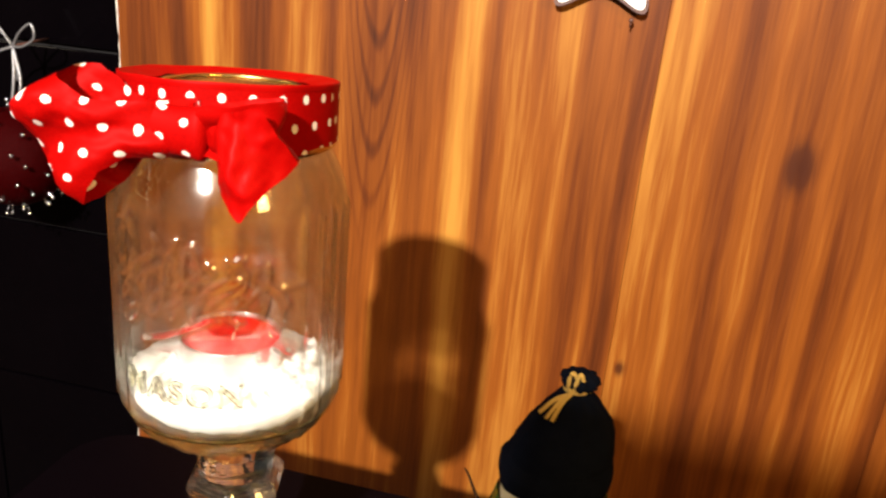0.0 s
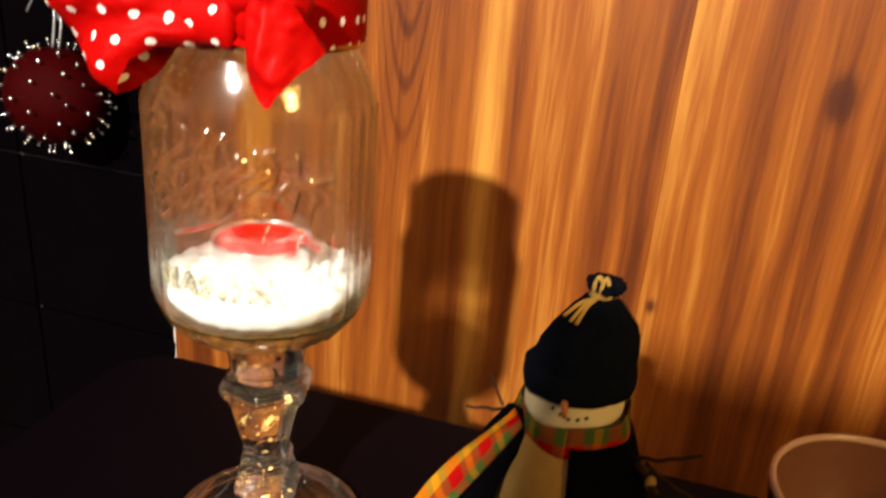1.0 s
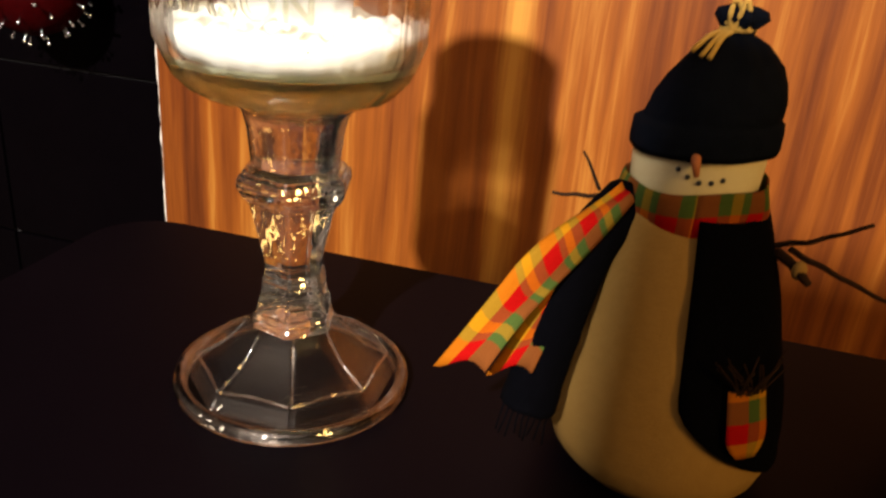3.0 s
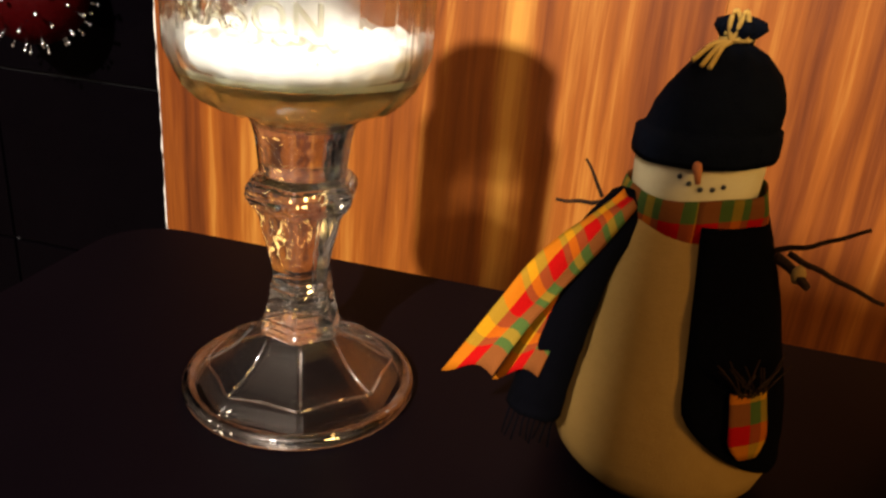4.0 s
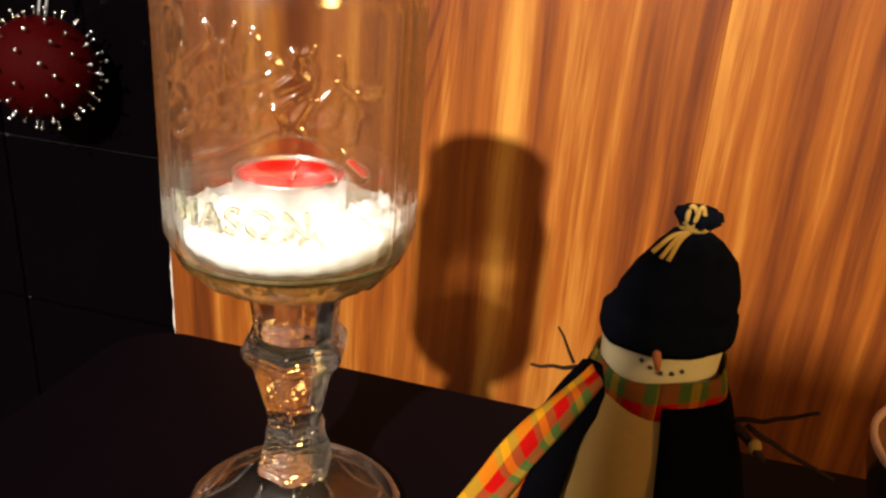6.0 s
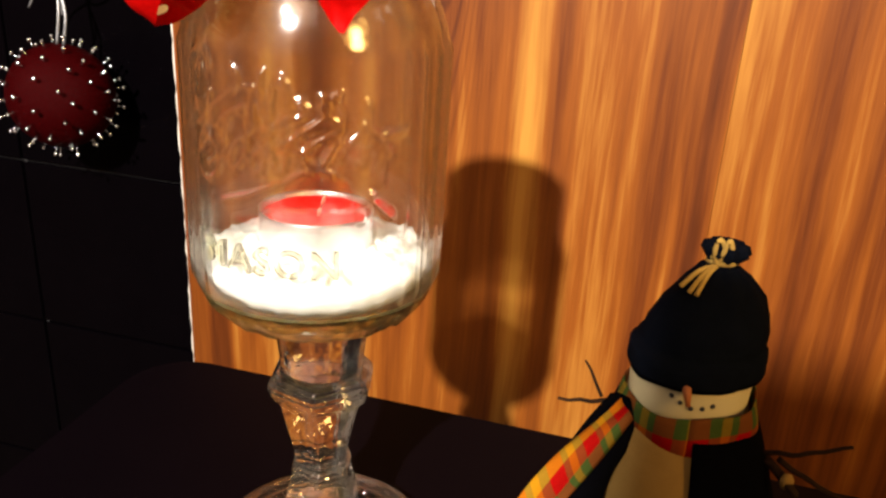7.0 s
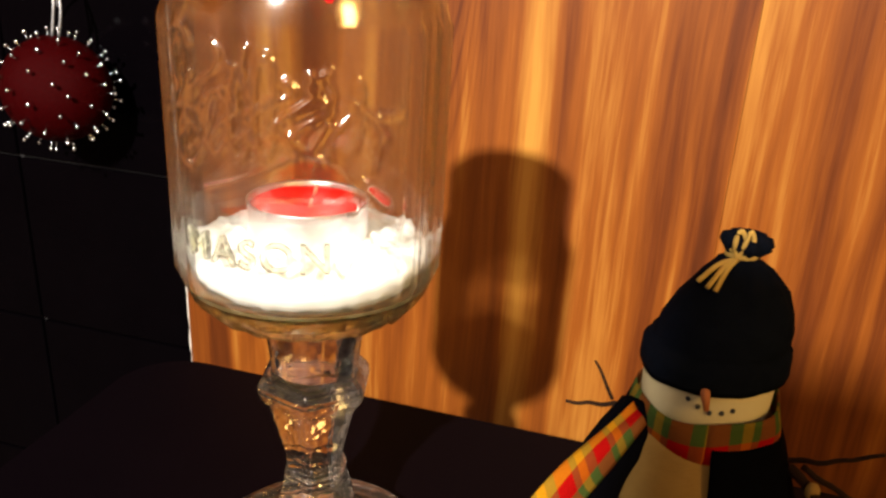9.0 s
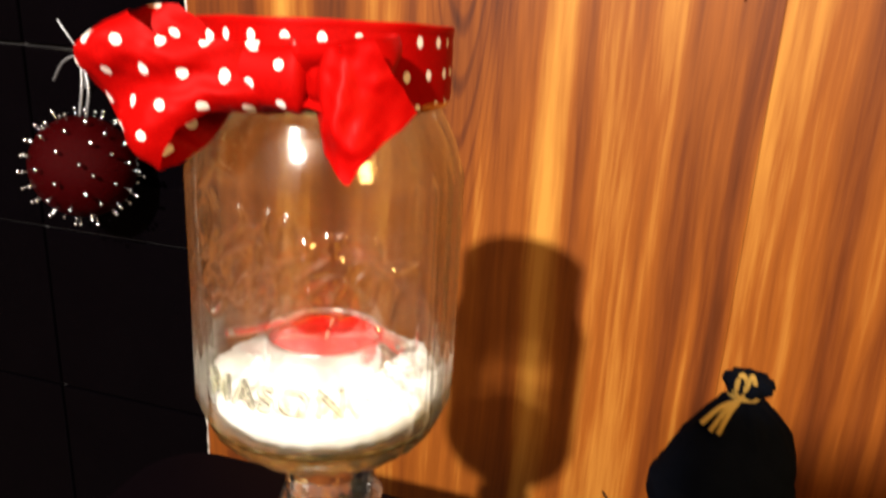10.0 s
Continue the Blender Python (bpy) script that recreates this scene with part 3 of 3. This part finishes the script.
def tail(u, v):
    s = 2 * v - 1
    c = lerp((0.0200, -0.1585, 0.2370), (0.0265, -0.1575, 0.2205), u)
    wide = 0.0115 + 0.0010 * u
    notch = -0.0150 * u * u * (1 - abs(s - 0.05))
    crease = 0.0022 * abs(((2.2 * s + 1.3 * u) % 1.0) - 0.5)
    return (c.x + s * wide, c.y - 0.003 * math.sin(2.6 * s + 2 * u) - 0.004 * u * (1 - s * s) + 0.006 * s * s * u - crease, c.z + notch + 0.0030 * s)


def crumple(bm, amount):
    for v in bm.verts:
        v.co.y += amount * noise.noise(v.co * 95) + 0.4 * amount * noise.noise(v.co * 260)
        v.co.z += 0.5 * amount * noise.noise(v.co * 130 + Vector((5, 0, 0)))
    return bm


bow = part("bow_loop", crumple(sheet(bmesh.new(), loop_left, 56, 26, 0.1, 0.036, flat=True), 0.0028), DOTTED, goblet, "large crumpled red bow loop with white dots")
part("bow_loop", crumple(sheet(bmesh.new(), loop_right, 36, 16, 0.08, 0.028, flat=True), 0.0022), SATIN, goblet, "short plain red bow loop")
part("bow_tail", crumple(sheet(bmesh.new(), tail, 32, 24, 0.03, 0.028, flat=True), 0.0026), SATIN, goblet, "folded plain red ribbon tail ending in a point")
bm = bmesh.new()


def knot(u, v):
    a = 2 * math.pi * u
    s = 2 * v - 1
    close = 1 - 0.9 * s ** 12
    return (0.002 + 0.0110 * s, -0.1535 + 0.0045 * close * math.cos(a), 0.2285 + (0.0095 - 0.002 * (1 - s * s)) * close * math.sin(a))


part("bow_knot", sheet(bm, knot, 24, 20, 0.045, 0.021), DOTTED, goblet, "tight wrap of dotted ribbon")

# the salt and the tea light inside
bm = bmesh.new()
TX, TY = -0.002, -0.113
lay = random.Random(7)
top_rings = [(0.0, 0.1315), (0.010, 0.1315), (0.017, 0.1318), (0.021, 0.1322), (0.026, 0.1312), (0.031, 0.1302), (0.035, 0.1292), (0.0380, 0.1282)]
side = [(0.0383, 0.1262), (0.0381, 0.1250), (0.0371, 0.1222), (0.0347, 0.1190), (0.0300, 0.1170), (0.0195, 0.1157), (0.0, 0.1156)]
fine_rings = [(r, float(np.interp(r, [p[0] for p in top_rings], [p[1] for p in top_rings]))) for r in np.linspace(0.0, 0.0380, 26)]
lathe(bm, side[::-1] + fine_rings[::-1], (JX, JY), 180)
for v in bm.verts:
    if v.co.z < 0.1265 and (v.co.xy - Vector((JX, JY))).length > 0.02:
        v.co.z += 0.0022 * abs(noise.noise(v.co * 110)) + 0.0010 * abs(noise.noise(v.co * 420))
    if v.co.z > 0.1275:
        v.co.z += 0.0028 * noise.noise(v.co * 90) + 0.0020 * noise.noise(v.co * 330) + 0.0012 * noise.noise(v.co * 900)
tagged(part("white_salt", bm, SNOW), "heap of coarse white salt like snow in the jar", "salt", kind="stuff")
tea = tagged(empty("tea_light"), "red tea light candle in an aluminium cup, unlit", "candle")
lathe(bm := bmesh.new(), [(0.0, 0.1285), (0.0186, 0.1285), (0.0188, 0.1292), (0.0188, 0.1420), (0.0192, 0.1430), (0.0188, 0.1433), (0.0184, 0.1424), (0.0183, 0.1405), (0.0183, 0.1300), (0, 0.1298)], (TX, TY), 56)
cup = part("cup", bm, ALUMINIUM, tea, "thin aluminium cup")
lathe(bm := bmesh.new(), [(0.0, 0.1300), (0.0181, 0.1300), (0.0182, 0.1412), (0.0172, 0.1404), (0.012, 0.1400), (0.004, 0.1400), (0.0, 0.1402)], (TX, TY), 48)
for v in bm.verts:
    if v.co.z > 0.139:
        v.co.z += 0.0006 * noise.noise(v.co * 160)
part("wax", bm, RED_WAX, tea, "glossy red wax")
tube(bm := bmesh.new(), [(TX + 0.0005, TY, 0.1395), (TX + 0.001, TY, 0.1425), (TX + 0.0022, TY + 0.0004, 0.1452), (TX + 0.0026, TY + 0.001, 0.1475)], 0.0007, 6)
part("wick", bm, WICK, tea)

# ---- the cloth snowman ----
snow_man = tagged(empty("snowman_figure"), "stuffed cream cloth snowman with black hat, coat and plaid scarf", "snowman ornament")
C = (0.1283, -0.108)
BODY = [(0.0, 0.0), (0.022, 0.0), (0.0300, 0.002), (0.0343, 0.007), (0.0364, 0.014), (0.0364, 0.024), (0.0350, 0.036), (0.0318, 0.050), (0.0290, 0.064), (0.0262, 0.076), (0.0230, 0.086), (0.0200, 0.094), (0.012, 0.097), (0.0, 0.098)]
H = (0.1252, -0.1085)


def body_r(z):
    return float(np.interp(z, [p[1] for p in BODY[1:]], [p[0] for p in BODY[1:]]))


def on_body(deg, z, out):
    r = body_r(z) + out
    return Vector((C[0] + r * math.sin(radians(deg)) + 0.06 * (0.05 - z), C[1] - r * math.cos(radians(deg)), z))


def on_head(deg, z, out=0.0):
    r = float(np.interp(z, [0.090, 0.098, 0.106, 0.1115], [0.0172, 0.0184, 0.0188, 0.0184])) + out
    return Vector((H[0] + r * math.sin(radians(deg)), H[1] - r * math.cos(radians(deg)), z))


def snowman():
    T = snow_man
    bm = lathe(bmesh.new(), BODY, C, 56)
    for v in bm.verts:
        d = Vector((v.co.x - C[0], v.co.y - C[1], 0))
        if d.length > 1e-4:
            v.co += d.normalized() * 0.0009 * noise.noise(v.co * 70)
        v.co.x += 0.06 * (0.05 - v.co.z)
    part("body", bm, SHADED_CREAM, T, "stuffed cream cloth body")

    # open coat: its front edge runs down and curves away at the hem
    def coat(u, v):
        hem = 0.0080 + 0.004 * math.sin(3 * u)
        z = hem + (0.093 - hem) * v
        right = 5 + 92 * max(0.0, 1 - (z - 0.006) / 0.036) ** 1.7
        left = 296 - 30 * max(0.0, 1 - z / 0.04)
        a = right + (left - right) * u
        return on_body(a, z, 0.0019 + 0.0006 * noise.noise(Vector((u * 9, z * 60, 0))))

    part("coat", sheet(bmesh.new(), coat, 48, 24, 0.2, 0.09, 0, 0.0012), COAT_FELT, T, "open black felt coat")
    bm = tube(bmesh.new(), path3([(0.1085, -0.114, 0.0905), (0.0995, -0.126, 0.079), (0.0945, -0.137, 0.061), (0.0915, -0.1425, 0.043), (0.0900, -0.1445, 0.032)], 6), 0.0080, 12, 0, 1.05)
    for v in bm.verts:
        v.co += Vector((1, 1, 1)) * 0.0007 * noise.noise(v.co * 150)
    part("sleeve", bm, COAT_FELT, T, "hanging black felt sleeve")
    for k in range(9):
        x = 0.0835 + 0.0017 * k
        part("fringe_strand", tube(bmesh.new(), [(x, -0.1455, 0.034), (x - 0.001, -0.1475, 0.028), (x - 0.0015 + 0.0008 * math.sin(5 * k), -0.1485, 0.024 - 0.001 * (k % 3))], 0.0003, 5), COAT_FELT, T)
    part("head", lathe(bmesh.new(), [(0.0, 0.086), (0.0172, 0.090), (0.0184, 0.098), (0.0188, 0.106), (0.0184, 0.1115), (0.0160, 0.1150), (0.0100, 0.1180), (0.0, 0.1190)], H, 48), FACE, T, "cream painted face")
    # hat with a rolled brim, sloping up to a gathered tuft: height, centre shift, radius, lean back
    rows = [(0.1150, 0.0, 0.0178, 0.0), (0.1118, 0.0, 0.0190, 0.0), (0.1102, 0.0003, 0.0204, 0.0), (0.1122, 0.0003, 0.0208, 0.0), (0.1152, 0.0004, 0.0208, 0.0), (0.1182, 0.0005, 0.0205, 0.0001), (0.1190, 0.0010, 0.0188, 0.0002), (0.1202, 0.0016, 0.0190, 0.0005), (0.1240, 0.0026, 0.0184, 0.0012), (0.1285, 0.0034, 0.0164, 0.0024),
            (0.1325, 0.0044, 0.0133, 0.0040), (0.1355, 0.0048, 0.0106, 0.0056), (0.1378, 0.0046, 0.0080, 0.0070), (0.1392, 0.0038, 0.0060, 0.0080), (0.1400, 0.0038, 0.0042, 0.0083), (0.1415, 0.0039, 0.0050, 0.0084), (0.1440, 0.0042, 0.0072, 0.0086), (0.1462, 0.0042, 0.0066, 0.0088), (0.1474, 0.0042, 0.0040, 0.0088), (0.1470, 0.0042, 0.0, 0.0088)]
    bm = bmesh.new()
    lathe(bm, [(r, z) for z, c, r, y in rows], (0, 0), 56)
    bm.verts.ensure_lookup_table()
    i = 0
    for z, c, r, y in rows:
        for k in range(56 if r else 1):
            v = bm.verts[i]
            i += 1
            a = math.atan2(v.co.y, v.co.x)
            if z > 0.128:
                pleat = 1 + 0.07 * math.sin(9 * a + 1) * min(1.0, (z - 0.128) / 0.010)
                v.co.x, v.co.y = v.co.x * pleat, v.co.y * pleat
            v.co.z += 0.09 * (v.co.x - 0.018) * (1 if z < 0.120 else max(0.0, 1 - (z - 0.120) / 0.014))
            d = v.co.copy()
            d.z = 0
            v.co += Vector((H[0] + c, H[1] + y, 0))
            if d.length > 1e-4:
                v.co += d.normalized() * (noise.noise(v.co * 85) * 0.0011 + noise.noise(v.co * 320) * 0.0005)
    hat = part("hat", bm, NAVY_FELT, T, "navy black felt hat with rolled brim")
    G = Vector((0.1290, -0.1002, 0.1398))
    part("twine_wrap", tube(bmesh.new(), [G + Vector((0.0044 * math.cos(a), 0.0044 * math.sin(a), 0.0003 * a)) for a in np.linspace(0, 4 * math.pi, 32)], 0.0009, 6), TWINE, hat, "yellow twine tie")
    front = G + Vector((-0.0018, -0.0044, 0.0006))
    for end in ((-0.0100, -0.0080, -0.0052), (-0.0074, -0.0096, -0.0062), (-0.0052, -0.0100, -0.0066)):
        part("twine_end", tube(bmesh.new(), path3([front, front + 0.5 * Vector(end) + Vector((0, -0.0008, 0.0022)), front + Vector(end)], 5), 0.00075, 6), TWINE, hat, "frayed yellow twine end")
    for a, b in ((-0.0015, 0.0020), (0.0012, 0.0038)):
        part("twine_loop", tube(bmesh.new(), path3([front, front + Vector((a, -0.0012, 0.0055)), front + Vector((a + 0.0012, -0.0005, 0.0088)), front + Vector((b, 0.0, 0.0045)), front + Vector((b, 0, 0.0005))], 5), 0.00075, 6), TWINE, hat, "yellow twine loop")
    part("nose", tube(bmesh.new(), [on_head(-6, 0.1114, -0.0004), on_head(-5.0, 0.1088, 0.0022), on_head(-2.5, 0.1052, 0.0038)], 0.0019, 8, 0, 0.4), CARROT, T, "orange carrot nose")
    for deg in (-11, 8):
        part("eye", ball(bmesh.new(), on_head(deg, 0.1100), 0.00085, 8, 6), BLACK_BEAD, T, "small black dot")
    for deg, z in ((-18, 0.1054), (-9, 0.1038), (1, 0.1026), (11, 0.1030), (20, 0.1040)):
        part("mouth_dot", ball(bmesh.new(), on_head(deg, z), 0.00080, 8, 6), BLACK_BEAD, T, "small black dot")

    def scarf(u, v):
        a = 2 * math.pi * u
        r = 0.0206 + 0.0012 * math.sin(math.pi * v) + 0.0006 * math.sin(5 * a + 4 * v)
        return (H[0] + 0.0008 + r * math.sin(a), H[1] - r * math.cos(a), 0.0832 + 0.0165 * v + 0.09 * r * math.sin(a) + 0.0006 * math.sin(3 * a))

    part("scarf_wrap", sheet(bmesh.new(), scarf, 60, 8, 0.130, 0.0170, 0, 0.0006), PLAID, T, "plaid scarf in red, yellow and green")
    for a, b, w, off in (((0.1075, -0.1225, 0.0955), (0.0752, -0.1640, 0.0580), 0.0060, 0.0), ((0.1070, -0.1215, 0.0940), (0.0872, -0.1550, 0.0515), 0.0048, 0.004)):
        def tailpiece(u, v, a=a, b=b, w=w, off=off):
            s = 2 * v - 1
            c = lerp(a, b, u)
            ww = w * (0.60 + 0.48 * min(1.0, u * 1.5))
            point = 0.0120 * max(0.0, u - 0.75) * 4 * (0.5 - 0.5 * s)
            sag = 0.003 * math.sin(math.pi * u)
            return (c.x + s * ww * 0.62 - point * 0.55, c.y + off - s * ww * 0.30 - 0.0018 * math.sin(4 * u + 2 * s), c.z - s * ww * 0.72 + sag - point * 0.9 + 0.0014 * math.sin(7 * u + 2.5 * s))

        part("scarf_tail", sheet(bmesh.new(), tailpiece, 24, 8, 0.066, 0.0168, 0, 0.0006), PLAID, T, "loose plaid scarf end, frayed and pointed")
    for pts, r in (([(0.150, -0.112, 0.083), (0.160, -0.118, 0.0885), (0.1725, -0.122, 0.0970)], 0.0012), ([(0.155, -0.116, 0.084), (0.166, -0.122, 0.0815), (0.181, -0.124, 0.0765)], 0.0013), ([(0.152, -0.114, 0.082), (0.158, -0.121, 0.0795), (0.161, -0.1225, 0.077)], 0.0022),
                   ([(0.106, -0.108, 0.0895), (0.094, -0.110, 0.0880), (0.085, -0.112, 0.0880)], 0.0011), ([(0.099, -0.109, 0.090), (0.095, -0.107, 0.097), (0.092, -0.106, 0.1005)], 0.0008)):
        part("twig_arm", tube(bmesh.new(), [p + Vector((0, 0.0003 * math.sin(900 * p.x), 0.0002 * math.sin(700 * p.x))) for p in path3(pts, 6)], r * 0.8, 7, 0, 0.6), TWIG, T, "thin brown twig")
    part("fluff", ball(bmesh.new(), (0.1578, -0.1210, 0.0800), 0.0022, 7, 5, (1, 0.7, 1.4)), SHADED_CREAM, T, "small cream tuft on the twig")

    def pocket(u, v):
        s = 2 * u - 1
        w = 10.5 * (1 - 0.55 * max(0.0, 0.35 - v) ** 2 / 0.1225)
        return on_body(37 + s * w, 0.0275 + 0.0205 * v, 0.0042)

    patch = part("pocket", sheet(bmesh.new(), pocket, 10, 10, 0.012, 0.020, 0, 0.0006), PLAID, T, "plaid cloth pocket")
    stick = random.Random(3)
    for k in range(22):
        d0 = 37 + stick.uniform(-9, 9)
        p0 = on_body(d0, 0.046, 0.0038)
        p1 = on_body(d0 + stick.uniform(-17, 15), 0.050 + stick.uniform(0.0, 0.009), 0.005 + stick.uniform(0, 0.003))
        part("stick", tube(bmesh.new(), [p0, lerp(p0, p1, 0.5) + Vector((0, -0.0006, 0.0006)), p1], 0.00032, 5, 0, 0.7), TWIG, patch)


snowman()

# ---- the bowl ----
bowl = tagged(empty("bowl"), "round bowl, black outside and glossy brown inside, on the black table", "bowl")
BC = (0.2570, -0.0690)
lathe(bm := bmesh.new(), [(0.0, 0.002), (0.022, 0.0), (0.024, 0.004), (0.034, 0.014), (0.043, 0.030), (0.0475, 0.048), (0.0486, 0.0575)], BC, 64)
part("outside", bm, BOWL_OUT, bowl, "black glazed outside")
lathe(bm := bmesh.new(), [(0.0462, 0.0575), (0.0448, 0.046), (0.040, 0.030), (0.030, 0.015), (0.016, 0.009), (0.0, 0.008)], BC, 64)
part("inside", bm, BOWL_IN, bowl, "glossy brown glazed inside")
lathe(bm := bmesh.new(), [(0.0486, 0.0575), (0.0487, 0.0592), (0.0474, 0.0602), (0.0462, 0.0592), (0.0462, 0.0575)], BC, 64)
part("rim", bm, BOWL_RIM, bowl, "thin pale rim")

# ---- the star on the boards ----
star = tagged(empty("wooden_star"), "white star with rounded points and a brown edge on the boards", "star ornament")
SC, SR = (0.104, 0.3015), 0.0545


def star_outline(grow):
    pts = []
    for k in range(10):
        a = math.pi / 2 + k * math.pi / 5
        r = SR + grow if k % 2 == 0 else 0.47 * SR + grow
        pts.append((SC[0] + r * math.cos(a), SC[1] + r * math.sin(a)))
    out = []
    for k in range(10):
        p, a, b = Vector(pts[k]), Vector(pts[k - 1]), Vector(pts[(k + 1) % 10])
        t = 0.40 if k % 2 == 0 else 0.30
        for s in np.linspace(0, 1, 7):
            out.append((p + (a - p) * t * (1 - s) ** 2 + (b - p) * t * s ** 2))
    return out


for nm, grow, y0, y1, mat, lab in (("backing", 0.0, 0.1695, 0.1778, BROWN_EDGE, "dark brown edge"), ("front", -0.0030, 0.1685, 0.1697, WHITE_PAINT, "white painted front")):
    bm = bmesh.new()
    o = star_outline(grow)
    f0 = [bm.verts.new((x, y0, z)) for x, z in o]
    f1 = [bm.verts.new((x, y1, z)) for x, z in o]
    bm.faces.new(f0)
    bm.faces.new(f1[::-1])
    for k in range(len(o)):
        bm.faces.new((f0[k], f1[k], f1[(k + 1) % len(o)], f0[(k + 1) % len(o)]))
    bmesh.ops.recalc_face_normals(bm, faces=bm.faces)
    part(nm, bm, mat, star, lab, smooth=False)
ball(bm := bmesh.new(), (0.1245, 0.171, 0.2580), 0.0016, 10, 8)
tube(bm, [(0.1245, 0.171, 0.2580), (0.1243, 0.172, 0.2540)], 0.0007)
part("bead", bm, BROWN_EDGE, star, "small dark bead")

# ---- the studded ball on the tile wall ----
OB = Vector((-0.415, 0.252, 0.077))
bauble = tagged(empty("studded_bauble"), "dark red ball with silver pin studs, hung by silver cord", "ornament")
ball(bm := bmesh.new(), OB, 0.046, 40, 24)
part("ball", bm, BALL_RED, bauble, "dark red glittery ball")
ball(bm := bmesh.new(), (0, 0, 0), 0.0019, 8, 6)
tube(bm, [(0, 0, 0), (0, 0, -0.010)], 0.0005, 5)
me = bpy.data.meshes.new("stud")
bm.to_mesh(me)
bm.free()
me.materials.append(SILVER)
me.polygons.foreach_set("use_smooth", [True] * len(me.polygons))
pin = random.Random(11)
for k in range(84):
    zz = 1 - 2 * (k + 0.5) / 84
    a = k * 2.399963 + pin.uniform(-0.1, 0.1)
    d = Vector((math.sqrt(1 - zz * zz) * math.cos(a), math.sqrt(1 - zz * zz) * math.sin(a), zz))
    ob = new("stud", me)
    ob.parent = bauble
    ob.matrix_basis = Matrix.Translation(OB + d * (0.0525 + pin.uniform(-0.001, 0.0015))) @ d.to_track_quat("Z", "Y").to_matrix().to_4x4()
K = OB + Vector((0.0, 0.010, 0.100))
for a, b in ((-0.003, 0.0), (0.004, 0.002)):
    tube(bm := bmesh.new(), path3([OB + Vector((0.004 + a, 0, 0.045)), OB + Vector((0.006 + a, 0.004, 0.072)), K], 6), 0.0013, 6)
    part("cord", bm, TINSEL, bauble, "silver cord")
for pts in ([(0, 0, 0), (0.012, -0.004, 0.014), (0.024, -0.004, 0.022), (0.026, -0.004, 0.010), (0.012, -0.003, 0.001), (0, 0, 0)], [(0, 0, 0), (-0.010, -0.003, 0.016), (-0.018, -0.004, 0.028)], [(0, 0, 0), (-0.016, -0.004, -0.008), (-0.030, -0.003, -0.026)], [(0, 0, 0), (0.006, -0.004, -0.016), (0.005, -0.004, -0.030)]):
    tube(bm := bmesh.new(), [K + p for p in path3(pts, 6)], 0.0011, 6)
    part("bow_strand", bm, TINSEL, bauble, "silver cord bow")
tube(bm := bmesh.new(), [K, (K.x, TILE_Y + 0.002, K.z + 0.004)], 0.0012, 8)
part("nail", bm, BROWN_EDGE, bauble)

# ---- wall tiles ----
TW, TH = 0.205, 0.186
bm = bmesh.new()
box(bm, -TW / 2 + 0.0016, -0.004, -TH / 2 + 0.0016, TW / 2 - 0.0016, 0.004, TH / 2 - 0.0016, 0.0012)
tile = bpy.data.meshes.new("tile")
bm.to_mesh(tile)
bm.free()
tile.materials.append(TILE_BLACK)
for i in range(-5, 2):
    for j in range(-3, 8):
        ob = new("tile", tile)
        ob.parent = wall_north
        ob.location = (-0.523 + TW * (i + 0.5), TILE_Y + 0.002, -0.197 + TH * (j + 0.5))
